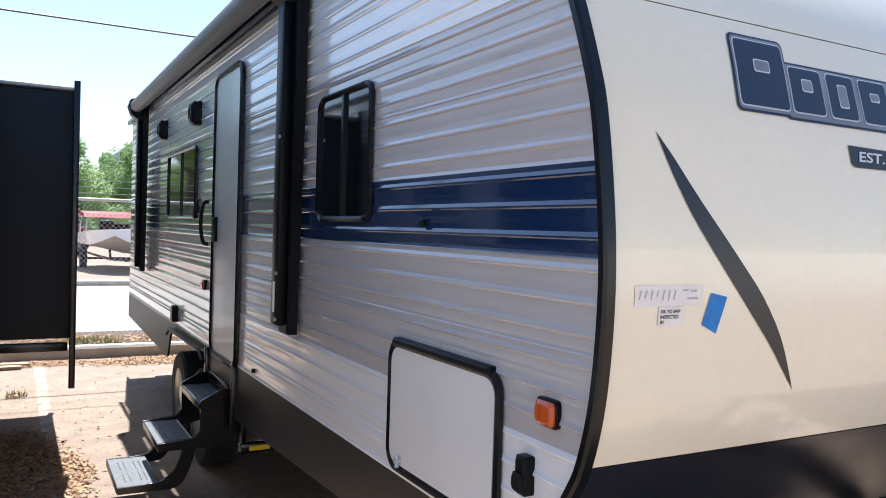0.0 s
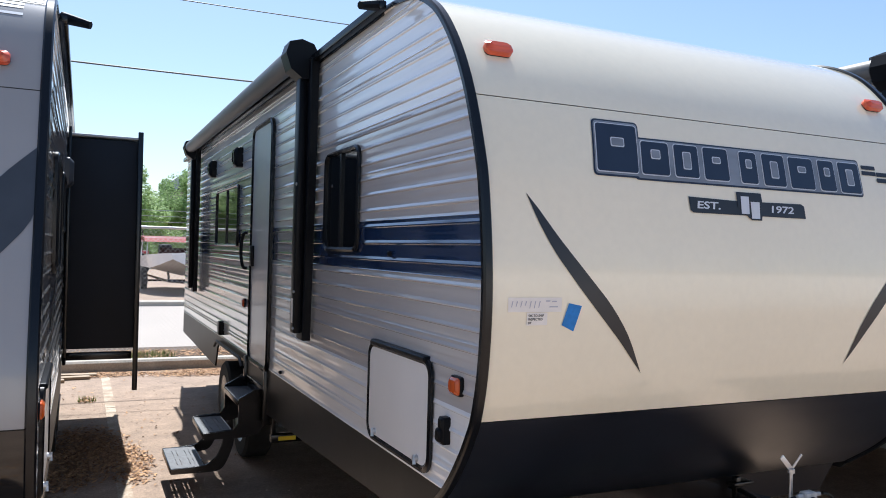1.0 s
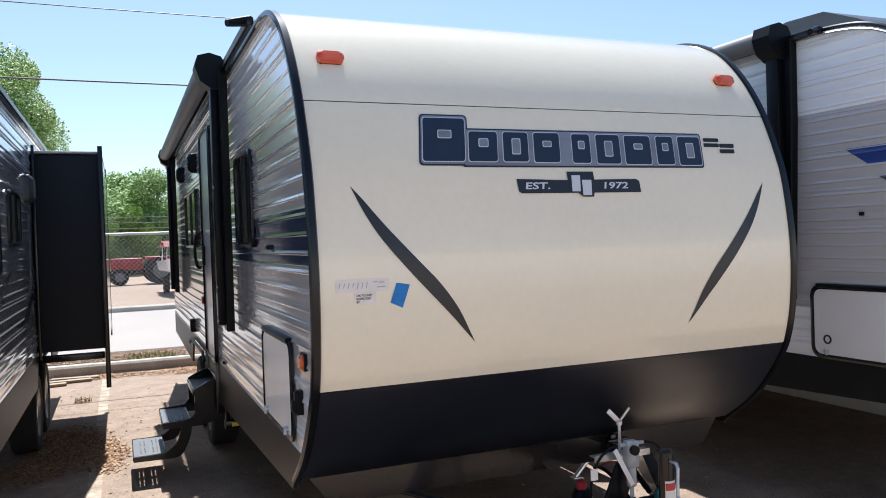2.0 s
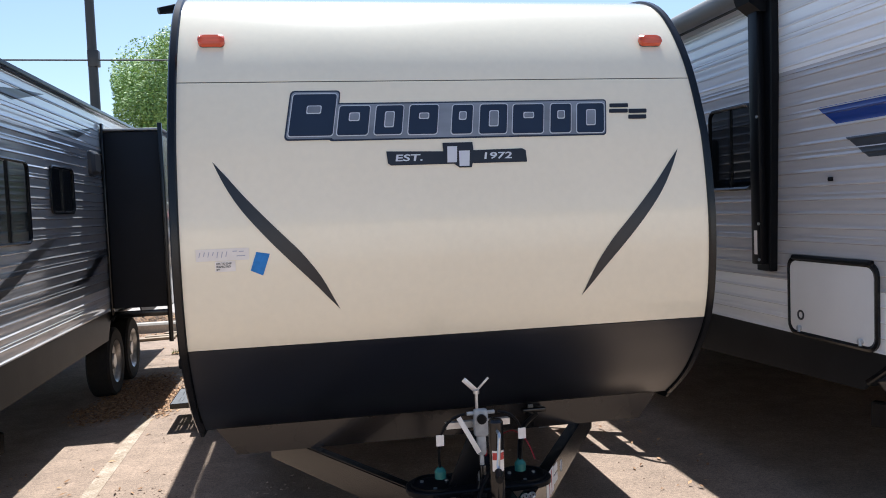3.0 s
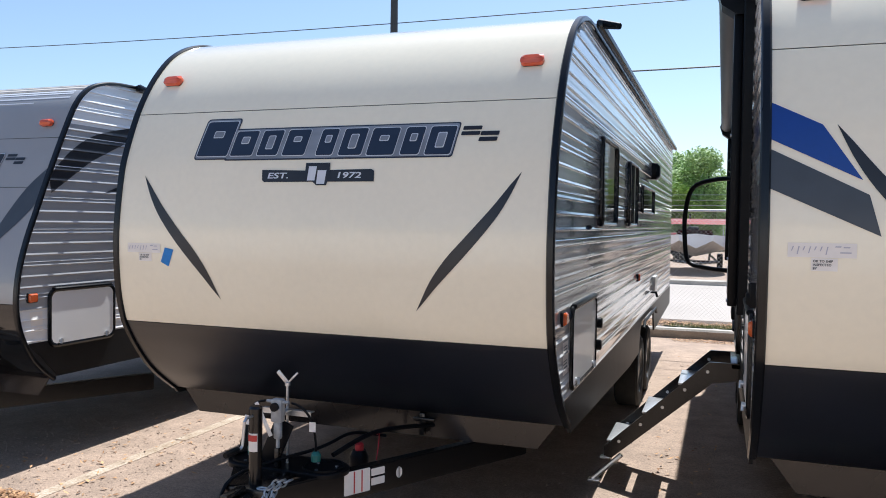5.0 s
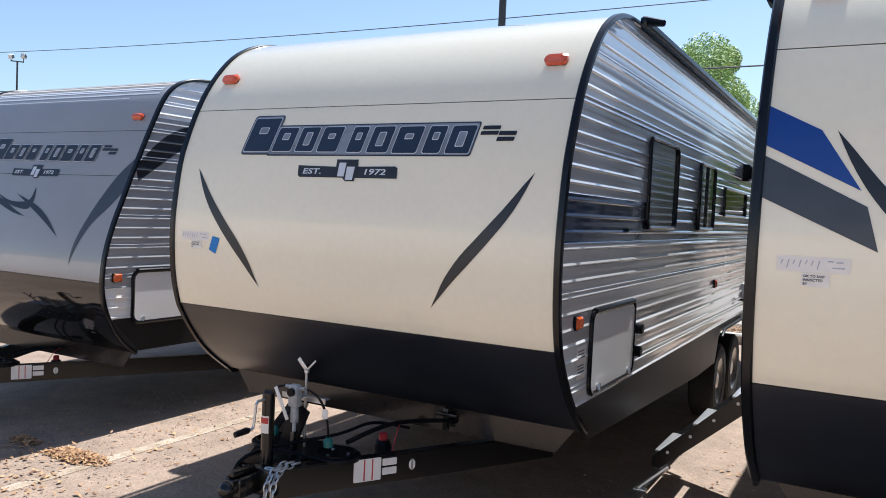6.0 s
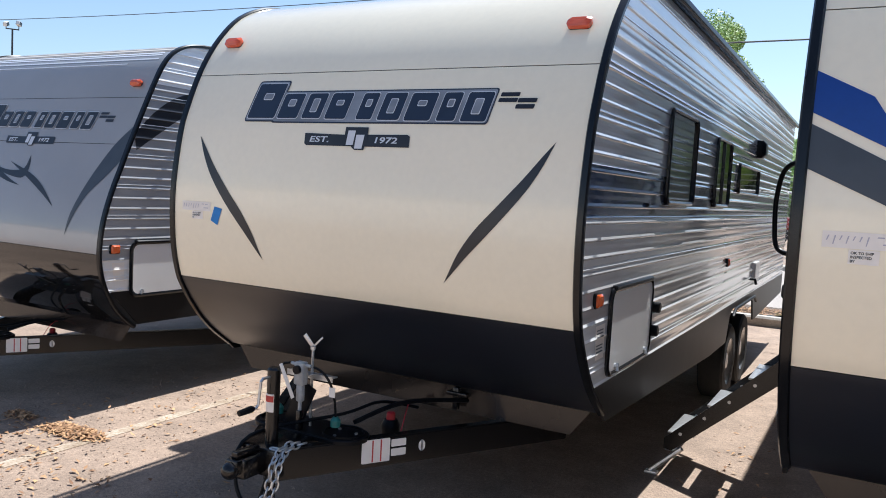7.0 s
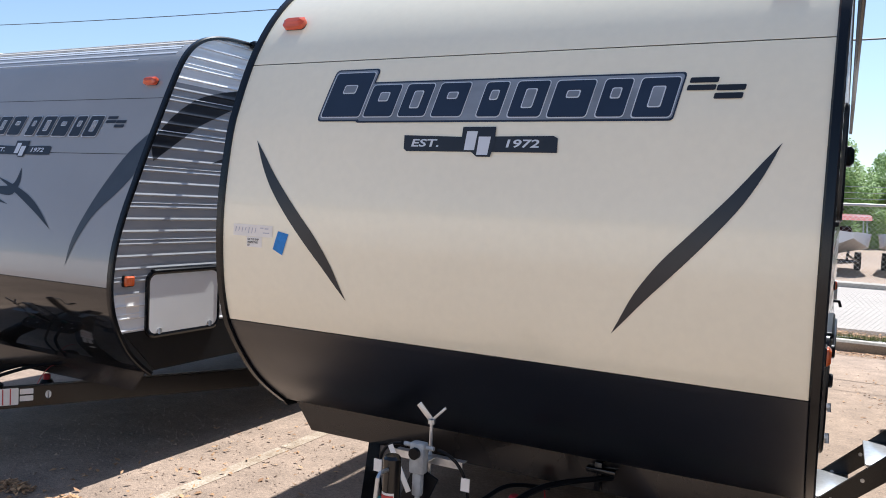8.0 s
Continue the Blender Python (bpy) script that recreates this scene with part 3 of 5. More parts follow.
def wheel(root, x0, x1, y, r, lift):
    zc = r - lift
    bm = B()
    prof = [(x0, r * 0.62), (x0, r * 0.93), (x0 + 0.02, r), (x1 - 0.02, r), (x1, r * 0.93), (x1, r * 0.62)]
    n = 28
    rows = [[bm.verts.new((x, y + q * math.cos(2 * math.pi * k / n), zc + q * math.sin(2 * math.pi * k / n))) for k in range(n)] for x, q in prof]
    for a, b in zip(rows, rows[1:]):
        for k in range(n):
            bm.faces.new((a[k], a[(k + 1) % n], b[(k + 1) % n], b[k]))
    w = part("wheel", bm, RUBBER, root)
    out = x0 if x0 < W / 2 else x1
    inw = 1 if x0 < W / 2 else -1
    bm = B()
    rows = [[bm.verts.new((out + inw * d, y + q * math.cos(2 * math.pi * k / n), zc + q * math.sin(2 * math.pi * k / n))) for k in range(n)]
            for d, q in ((0.0, r * 0.66), (0.012, r * 0.6), (0.05, r * 0.52), (0.05, r * 0.25), (0.02, r * 0.2), (0.015, 0.02))]
    for a, b in zip(rows, rows[1:]):
        for k in range(n):
            bm.faces.new((a[k], a[(k + 1) % n], b[(k + 1) % n], b[k]))
    bm.faces.new(rows[-1])
    part("rim", bm, ZINC, w)
    return w


def window(s, side, y0, y1, z0, z1, panes=2, r=0.06, name="window"):
    place = s.left if side < 0 else s.right
    base = RIB
    fr = part(name, ring(B(), rrect(y0, y1, z0, z1, r), rrect(y0 + 0.022, y1 - 0.022, z0 + 0.022, z1 - 0.022, r * 0.75), place, RIB * 0.9, base + 0.012, 0.007), TRIM, s.root, "black window frame")
    w = (y1 - y0 - 0.05) / panes
    for k in range(panes):
        a = y0 + 0.025 + w * k
        d = base + 0.003 * (k % 2) + 0.002
        part("pane", plate(B(), rrect(a + 0.003, a + w - 0.003, z0 + 0.025, z1 - 0.025, 0.02, 3), place, 0.002, d), GLASS, fr, "dark tinted glass")
    if panes > 1:
        bm = B()
        yc = (y0 + y1) / 2
        plate(bm, [(yc - 0.012, z0 + 0.02), (yc + 0.012, z0 + 0.02), (yc + 0.012, z1 - 0.02), (yc - 0.012, z1 - 0.02)], place, 0.0, base + 0.014, 0.003)
        part("mullion", bm, TRIM, fr)
    return fr


def hatch(s, side, y0, y1, z0, z1, lock_round=False):
    place = s.left if side < 0 else s.right
    h = part("baggage_door", plate(B(), rrect(y0 + 0.02, y1 - 0.02, z0 + 0.02, z1 - 0.02, 0.05), place, 0.0, RIB + 0.012, 0.003), WHITE_DOOR, s.root, "off-white baggage door")
    part("door_frame", ring(B(), rrect(y0, y1, z0, z1, 0.07), rrect(y0 + 0.027, y1 - 0.027, z0 + 0.027, z1 - 0.027, 0.05), place, RIB * 0.9, RIB + 0.012, 0.006), TRIM, h, "black rubber frame")
    bm = B()
    plate(bm, rrect(y0 + 0.045, y1 - 0.045, z1 - 0.02, z1 + 0.006, 0.01, 3), place, 0.0, RIB + 0.024, 0.007)
    part("hinge", bm, PLASTIC, h)
    for q in (0.16, 0.84):
        yc = y0 + (y1 - y0) * q
        bm = B()
        tube(bm, [place(yc, z0 + 0.045, RIB), place(yc, z0 + 0.045, RIB + 0.03)], 0.014, 10)
        tube(bm, [place(yc, z0 + 0.06, RIB + 0.025), place(yc - 0.01, z0 + 0.025, RIB + 0.028)], 0.008, 8)
        part("latch", bm, ZINC, h, "chrome latch")
    if lock_round:
        bm = B()
        yc = y1 - 0.12
        ring(bm, rrect(yc - 0.028, yc + 0.028, z0 + 0.09, z0 + 0.146, 0.027), rrect(yc - 0.018, yc + 0.018, z0 + 0.1, z0 + 0.136, 0.017), place, RIB + 0.01, RIB + 0.016)
        part("round_sticker", bm, BLACK_INK, h)
    return h


def marker(s, side, y, z, w=0.075, h=0.06, mat=None):
    place = s.left if side < 0 else s.right
    base = part("marker_light", plate(B(), rrect(y - w / 2 - 0.006, y + w / 2 + 0.006, z - h / 2 - 0.005, z + h / 2 + 0.005, 0.012, 3), place, 0.0, RIB + 0.008, 0.003), PLASTIC, s.root)
    part("lens", plate(B(), rrect(y - w / 2, y + w / 2, z - h / 2, z + h / 2, 0.012, 3), place, RIB, RIB + 0.022, 0.009), mat or AMBER, base, "amber lens")
    return base


def front_lamp(s, x, z):
    """A clearance light on the curve of the nose."""
    base = part("clearance_light", plate(B(), rrect(x - 0.054, x + 0.054, z - 0.022, z + 0.018, 0.016, 4), s.front, 0.0, 0.012, 0.003), PLASTIC, s.root)
    part("lens", plate(B(), rrect(x - 0.058, x + 0.058, z - 0.024, z + 0.022, 0.02, 4), s.front, 0.006, 0.04, 0.014), RED_LENS, base, "orange-red lens")


def small_box(s, side, y, z, w, h, d, name, mat, bevel=0.008):
    place = s.left if side < 0 else s.right
    return part(name, plate(B(), rrect(y - w / 2, y + w / 2, z - h / 2, z + h / 2, min(w, h) * 0.15, 3), place, 0.0, d, bevel), mat, s.root)


def awning(s, side, ya, yb, z_low, z_top):
    """Two arms with caps and the rolled fabric between them."""
    root = s.root
    sx = -1 if side < 0 else 1
    x_wall = 0 if side < 0 else W

    def X(d):
        return x_wall + sx * d
    a = part("awning", B_cylinder(X(0.115), ya + 0.02, yb - 0.02, z_top + 0.02, 0.062), AWNING, root, "rolled grey vinyl awning")
    bm = B()
    box(bm, min(X(0.01), X(0.06)), max(X(0.01), X(0.06)), ya, yb, z_top + 0.035, z_top + 0.055, 0.004)
    part("awning_rail", bm, PLASTIC, a)
    for y, w in ((ya, 0.13), (yb, 0.13)):
        bm = B()
        d0, d1 = RIB, 0.055
        back = [(y - w / 2, z_low), (y + w / 2, z_low), (y + w / 2, z_top), (y - w / 2 - 0.05, z_top), (y - w / 2 - 0.045, z_top - 0.5)]
        plate(bm, back, lambda u, v, d: (X(d), u, v), d0, d1, 0.006)
        box(bm, min(X(d1), X(0.10)), max(X(d1), X(0.10)), y - w / 2 + 0.018, y + w / 2 - 0.018, z_low + 0.04, z_top - 0.03, 0.008)
        arm = part("awning_arm", bm, PLASTIC, a, "black painted arm")
        bm = B()
        pts = [(0.0, z_top - 0.12), (0.09, z_top - 0.12), (0.16, z_top - 0.07), (0.19, z_top + 0.02), (0.17, z_top + 0.085), (0.10, z_top + 0.105), (0.03, z_top + 0.085), (0.0, z_top + 0.03)]
        plate(bm, pts, lambda u, v, d: (X(u), d, v), y - 0.075, y + 0.075, 0.012)
        part("arm_cap", bm, PLASTIC, a)
        for z in (z_low + 0.07, z_low + 0.28, z_low + 0.9):
            part("bolt", tube(B(), [(X(0.09), y - w / 2 + 0.03, z), (X(0.106), y - w / 2 + 0.03, z)], 0.009, 8), ZINC, a)
        bm = B()
        plate(bm, [(y - 0.016, z_low + 0.1), (y + 0.012, z_low + 0.1), (y + 0.012, z_low + 0.24), (y - 0.016, z_low + 0.24)], lambda u, v, d: (X(d), u, v), 0.095, 0.103)
        part("arm_label", bm, PAPER, a)
    return a


def B_cylinder(x, y0, y1, z, r):
    bm = B()
    return tube(bm, [(x, y0, z), (x, y1, z)], r, 20)


def entry_door(s, side, y0, y1, z0, z1, skin, glass=None):
    place = s.left if side < 0 else s.right
    d = part("entry_door", plate(B(), rrect(y0 + 0.02, y1 - 0.02, z0 + 0.02, z1 - 0.02, 0.08), place, 0.0, RIB + 0.014, 0.003), skin, s.root, "closed entry door")
    part("door_frame", ring(B(), rrect(y0, y1, z0, z1, 0.1), rrect(y0 + 0.035, y1 - 0.035, z0 + 0.035, z1 - 0.035, 0.07), place, RIB * 0.9, RIB + 0.02, 0.008), TRIM, d, "black door frame")
    if glass:
        g0, g1, h0, h1 = glass
        part("door_window", plate(B(), rrect(g0, g1, h0, h1, 0.05), place, 0.01, RIB + 0.02, 0.004), GLASS, d)
        part("window_frame", ring(B(), rrect(g0 - 0.02, g1 + 0.02, h0 - 0.02, h1 + 0.02, 0.06), rrect(g0 + 0.01, g1 - 0.01, h0 + 0.01, h1 - 0.01, 0.045), place, 0.01, RIB + 0.024, 0.004), TRIM, d)
    bm = B()
    yl = y1 - 0.09
    box(bm, *sorted((place(0, 0, RIB + 0.01)[0], place(0, 0, RIB + 0.035)[0])), yl - 0.04, yl + 0.04, 1.62, 1.78, 0.008)
    part("door_lock", bm, PLASTIC, d)
    return d


def speaker(s, side, y, z):
    ob = small_box(s, side, y, z, 0.13, 0.17, 0.07, "outdoor_speaker", PLASTIC, 0.02)
    place = s.left if side < 0 else s.right
    bm = B()
    ring(bm, rrect(y - 0.05, y + 0.05, z - 0.06, z + 0.06, 0.045), rrect(y - 0.035, y + 0.035, z - 0.045, z + 0.045, 0.033), place, 0.06, 0.078)
    part("grille", bm, TRIM, ob)


def tie_down(s, side, y, z):
    small_box(s, side, y, z, 0.026, 0.022, 0.018, "fitting", PLASTIC, 0.005)


# printed shapes of the nose
def swoosh(top, bottom):
    """The curved blade: two bowed edges between its tips."""
    (x0, z0), (x1, z1) = top, bottom
    dx, dz = x1 - x0, z1 - z0

    def at(u, v):
        return (x0 + dx * u, z0 + dz * v)
    low = [(0, 0), (0.09, 0.155), (0.2, 0.30), (0.33, 0.43), (0.47, 0.555), (0.62, 0.68), (0.78, 0.81), (0.9, 0.915), (1, 1)]
    up = [(1, 1), (0.95, 0.925), (0.85, 0.775), (0.7, 0.615), (0.55, 0.49), (0.4, 0.365), (0.25, 0.235), (0.1, 0.09)]
    return [at(u, v) for u, v in smooth_line(low, 3) + smooth_line(up, 3)[1:]]


def emblem(s, x0, z1, scale, plate_mat, block_mat, line_mat, suffix_mat, label, bare=False):
    """The maker's mark as plain slanted blocks on a backing, with a dated bar below."""
    def P(px, py):
        return (x0 + (px - 28) * 0.001109 * scale, z1 - (py - 34) * 0.00113 * scale)
    place = s.front

    def slab(a, b, t, u, grow, r):
        """A slanted block with rounded corners."""
        sl = 0.17
        return [P(x + (u - y) * sl - (u - t) * sl * 0.0, y) for x, y in rrect(a - grow, b - grow * 0.2 - (u - t) * sl + grow, t - grow, u + grow, r, 3)]
    spans = [(50, 246, 44, 208), (236, 374, 94, 208), (382, 508, 94, 208), (516, 650, 94, 210), (690, 792, 96, 212), (804, 936, 96, 214), (942, 1090, 98, 216), (1102, 1208, 98, 216), (1216, 1352, 98, 218)]
    rim = [slab(52, 246, 44, 208, 17, 16), slab(222, 1352, 95, 214, 16, 12)]
    if bare:
        mark = part("maker_emblem", decal([slab(*spans[0], 4.5, 12)], place, 0.0052), line_mat, s.root, label)
    else:
        mark = part("maker_emblem", decal(rim[1:], place, 0.0025), block_mat, s.root, label)
        part("outline", decal(rim[:1], place, 0.0030), block_mat, mark)
        part("backing", decal([slab(52, 246, 44, 208, 11, 14)], place, 0.0042), plate_mat, mark)
        part("backing", decal([slab(226, 1352, 95, 214, 10, 10)], place, 0.0038), plate_mat, mark)
    for k, (a, b, t, u) in enumerate(spans):
        h = u - t
        if k or not bare:
            part("block_edge", decal([slab(a, b, t, u, 4.5, 12)], place, 0.0052), line_mat, mark)
        part("block", decal([slab(a, b, t, u, 1.0, 10)], place, 0.0064), block_mat, mark)
        w = b - a - h * 0.17
        low, high = ((0.30, 0.46), (0.26, 0.50), (0.24, 0.74))[k % 3]
        for grow, lift, ink in ((3.5, 0.0076, line_mat), (0.0, 0.0088, plate_mat)):
            slot = rrect(a + w * 0.36 - grow, a + w * 0.66 + grow, t + h * low - grow, t + h * high + grow, 6, 3)
            part("block_slot", decal([[P(x + (u - y) * 0.17, y) for x, y in slot]], place, lift), ink, mark)
    for a, b, t, u in ((1376, 1462, 98, 138), (1456, 1540, 122, 165)):
        h = u - t
        part("suffix_block", decal([slab(a, b, t, t + h * 0.42, 0, 4)], place, 0.003), suffix_mat, mark)
        part("suffix_block", decal([slab(a - 6, b - 6, t + h * 0.58, u, 0, 4)], place, 0.003), suffix_mat, mark)
    bar = [(424, 275), (650, 280), (772, 280), (975, 276), (990, 284), (992, 330), (440, 330), (428, 322)]
    est = part("date_bar", decal([[P(*p) for p in bar]], place, 0.0035), BLACK_INK, mark, "black bar with pale lettering")
    mono_edge = [(650, 247), (772, 247), (774, 300), (762, 346), (712, 346), (650, 300)]
    part("monogram_edge", decal([[P(*p) for p in mono_edge]], place, 0.005), BLACK_INK, est)
    part("monogram_block", decal([[P(*p) for p in ((668, 262), (708, 262), (702, 325), (664, 325))], [P(*p) for p in ((714, 280), (758, 280), (752, 340), (712, 340))]], place, 0.0065), LIGHT_INK, est, smooth=False)
    size = 0.040 * scale
    u, v = P(458, 314)
    word("EST.", size, u, v, place, 0.0055, LIGHT_INK, est, 0.2, 1.75)
    u, v = P(815, 314)
    word("1972", size, u, v, place, 0.0055, LIGHT_INK, est, 0.2, 1.75)
    return mark


def label_sheet(s, x, z):
    """Paper labels: one scribbled by hand, one stamped."""
    place = s.front
    a = part("paper_label", decal([[(x, z), (x + 0.215, z), (x + 0.215, z - 0.05), (x, z - 0.05)]], place, 0.002), PAPER, s.root)
    rr = random.Random(int(x * 100))
    bars = []
    for k in range(7):
        u = x + 0.016 + k * 0.018
        h = rr.uniform(0.012, 0.028)
        bars.append([(u, z - 0.012), (u + 0.004, z - 0.012), (u - 0.002, z - 0.012 - h), (u - 0.005, z - 0.012 - h)])
    for u, v, w in ((0.15, 0.01, 0.018), (0.175, 0.012, 0.02), (0.165, 0.03, 0.035)):
        bars.append([(x + u, z - v), (x + u + w, z - v), (x + u + w - 0.002, z - v - 0.004), (x + u - 0.002, z - v - 0.004)])
    part("pen_marks", decal(bars, place, 0.0035), PEN, a, smooth=False)
    b = part("stamp_label", decal([[(x + 0.075, z - 0.052), (x + 0.158, z - 0.052), (x + 0.158, z - 0.096), (x + 0.075, z - 0.096)]], place, 0.002), PAPER, s.root)
    for row, text in enumerate(("OK TO SHIP", "INSPECTED", "BY")):
        word(text, 0.0115, x + 0.081, z - 0.066 - row * 0.0125, place, 0.0035, BLACK_INK, b)


def hitch(s, yb, zb, reach=1.0):
    """A-frame with coupler, jack, bottle tray, bracket, cables and chain; yb, zb: the ball socket's place."""
    root, c = s.root, W / 2
    frame_top = zb + 0.055
    for sx in (-1, 1):
        bm = B()
        p0, p1 = Vector((c + sx * 0.07, yb + 0.2, 0)), Vector((c + sx * (0.07 + 0.81 * reach), yb + 0.2 + 1.4 * reach, 0))
        d = (p1 - p0).normalized()
        n = Vector((-d.y, d.x, 0))
        q = [p0 + n * 0.028, p1 + n * 0.028, p1 - n * 0.028, p0 - n * 0.028]
        rows = [[bm.verts.new((v.x, v.y, z)) for v in q] for z in (frame_top - 0.138, frame_top)]
        for k in range(4):
            bm.faces.new((rows[0][k], rows[0][(k + 1) % 4], rows[1][(k + 1) % 4], rows[1][k]))
        bm.faces.new(rows[0][::-1])
        bm.faces.new(rows[1])
        bmesh.ops.bevel(bm, geom=bm.edges[:], offset=0.006, segments=2, affect="EDGES")
        beam = part("tongue_beam", bm, STEEL_BLACK, root, "black steel tongue beam")
        if sx > 0:
            def side(u, v, k, p0=p0, d=d, n=n, sx=sx):
                w = p0 + d * u - n * sx * (0.028 + k)
                return (w.x, w.y, v)
            part("warning_label", plate(B(), rrect(0.40, 0.545, frame_top - 0.115, frame_top - 0.005, 0.004, 1), side, 0.0, 0.0015), PAPER, beam)
            part("warning_stripe", plate(B(), rrect(0.452, 0.459, frame_top - 0.112, frame_top - 0.008, 0.002, 1), side, 0.001, 0.0026), RED_PRINT, beam)
            part("warning_stripe", plate(B(), rrect(0.495, 0.502, frame_top - 0.112, frame_top - 0.008, 0.002, 1), side, 0.001, 0.0026), RED_PRINT, beam)
            for z in (frame_top - 0.05, frame_top - 0.095):
                part("data_label", plate(B(), rrect(0.552, 0.63, z, z + 0.035, 0.003, 1), side, 0.0, 0.0015), PAPER, beam)
            part("round_label", plate(B(), rrect(0.70, 0.735, frame_top - 0.09, frame_top - 0.035, 0.022), side, 0.0, 0.0015), PAPER, beam)
    bm = B()
    box(bm, c - 0.11, c + 0.11, yb + 0.16, yb + 0.5, frame_top - 0.12, frame_top + 0.006, 0.012)
    box(bm, c - 0.05, c + 0.05, yb + 0.03, yb + 0.2, frame_top - 0.1, frame_top - 0.01, 0.015)
    part("tongue_plate", bm, STEEL_BLACK, root)
    bm = B()
    bmesh.ops.create_uvsphere(bm, u_segments=16, v_segments=10, radius=0.038, matrix=Matrix.Translation((c, yb, zb)))
    box(bm, c - 0.035, c + 0.035, yb, yb + 0.12, zb - 0.02, zb + 0.045, 0.012)
    box(bm, c - 0.018, c + 0.018, yb + 0.02, yb + 0.16, zb + 0.045, zb + 0.075, 0.008)
    part("coupler", bm, STEEL_BLACK, root, "black ball coupler")
    # tongue jack
    jy = yb + 0.24
    bm = B()
    tube(bm, [(c + 0.01, jy, 0.12), (c + 0.01, jy, frame_top + 0.2)], 0.024, 12)
    tube(bm, [(c + 0.01, jy, 0.0), (c + 0.01, jy, 0.012), (c + 0.01, jy, 0.02), (c + 0.01, jy, 0.15)], [0.085, 0.085, 0.03, 0.024], 14)
    post = part("tongue_jack", bm, STEEL_BLACK, root, "black tongue jack")
    bm = B()
    tube(bm, [(c + 0.01, jy, frame_top - 0.16), (c + 0.01, jy, frame_top + 0.335), (c + 0.01, jy, frame_top + 0.345)], [0.029, 0.029, 0.022], 16)
    part("jack_tube", bm, STEEL_BLACK, post)
    bm = B()
    z = frame_top + 0.305
    tube(bm, [(c + 0.01, jy - 0.02, z), (c + 0.006, jy - 0.065, z), (c + 0.004, jy - 0.076, z - 0.012), (c - 0.004, jy - 0.08, z - 0.115), (c - 0.006, jy - 0.088, z - 0.126), (c - 0.01, jy - 0.11, z - 0.128)], 0.0068, 8)
    crank = part("crank", bm, ZINC, post, "bright metal crank")
    bm = B()
    tube(bm, [(c - 0.009, jy - 0.1, z - 0.127), (c - 0.012, jy - 0.112, z - 0.128), (c - 0.024, jy - 0.175, z - 0.136)], [0.01, 0.0155, 0.013], 10)
    part("grip", bm, PLASTIC, crank)
    bm = B()

    def on_tube(u, v, d):
        a = u / 0.029
        return (c + 0.01 + (0.029 + d) * math.sin(a), jy - (0.029 + d) * math.cos(a), v)
    plate(bm, [(-0.024 + 0.008 * k, frame_top + 0.15) for k in range(7)] + [(0.024 - 0.008 * k, frame_top + 0.23) for k in range(7)], on_tube, 0.0005, 0.0015)
    part("jack_label", bm, PAPER, post)
    bm = B()
    plate(bm, [(-0.022 + 0.0073 * k, frame_top + 0.195) for k in range(7)] + [(0.022 - 0.0073 * k, frame_top + 0.222) for k in range(7)], on_tube, 0.001, 0.0026)
    part("jack_label_band", bm, RED_PRINT, post)
    # bottle tray: two round pans on a bar
    ty = yb + 0.55
    bm = B()
    tray = rrect(c - 0.31, c + 0.31, ty - 0.115, ty + 0.115, 0.11, 8)
    plate(bm, tray, lambda u, v, d: (u, v - 0.02, d), frame_top - 0.01, frame_top + 0.012, 0.004)
    tp = part("bottle_tray", bm, PLASTIC, root, "black twin bottle tray")
    for sx in (-1, 1):
        bm = B()
        ring(bm, rrect(c + sx * 0.19 - 0.098, c + sx * 0.19 + 0.098, ty - 0.098, ty + 0.098, 0.097, 8), rrect(c + sx * 0.19 - 0.09, c + sx * 0.19 + 0.09, ty - 0.09, ty + 0.09, 0.089, 8), lambda u, v, d: (u, v - 0.02, d), frame_top + 0.01, frame_top + 0.022)
        part("tray_rim", bm, PLASTIC, tp)
        for k in range(3):
            a = 2.1 * k + 0.4
            bolt = tube(B(), [(c + sx * 0.19 + 0.06 * math.cos(a), ty - 0.02 + 0.06 * math.sin(a), frame_top + 0.01), (c + sx * 0.19 + 0.06 * math.cos(a), ty - 0.02 + 0.06 * math.sin(a), frame_top + 0.018)], 0.008, 8)
            part("tray_bolt", bolt, ZINC, tp)
    # bottle bracket: post, cross bar, regulator, threaded rod and wing nut
    by = ty - 0.06
    bm = B()
    box(bm, c - 0.014, c + 0.010, by - 0.062, by - 0.034, frame_top, zb + 0.16, 0.004)
    lean = Matrix.Translation((c - 0.1, by + 0.0, frame_top - 0.02)) @ Matrix.Rotation(radians(24), 4, "Y")
    part("brace", box(B(), -0.05, 0.05, -0.006, 0.006, 0.0, 0.26, 0.003, lean), PLASTIC, root)
    bracket = part("bottle_bracket", bm, STEEL_BLACK, root)
    bm = B()
    box(bm, c - 0.135, c + 0.135, by + 0.012, by + 0.050, zb + 0.318, zb + 0.322)
    box(bm, c - 0.135, c + 0.135, by + 0.010, by + 0.014, zb + 0.300, zb + 0.326)
    box(bm, c - 0.03, c + 0.03, by - 0.035, by + 0.02, zb + 0.322, zb + 0.326)
    part("cross_bar", bm, ZINC, bracket, "galvanised cross bar")
    bm = B()
    tube(bm, [(c, by + 0.03, frame_top), (c, by + 0.03, zb + 0.45)], 0.0065, 8)
    part("threaded_rod", bm, ZINC, bracket)
    bm = B()
    tube(bm, [(c, by + 0.03, zb + 0.435), (c, by + 0.03, zb + 0.45)], 0.013, 10)
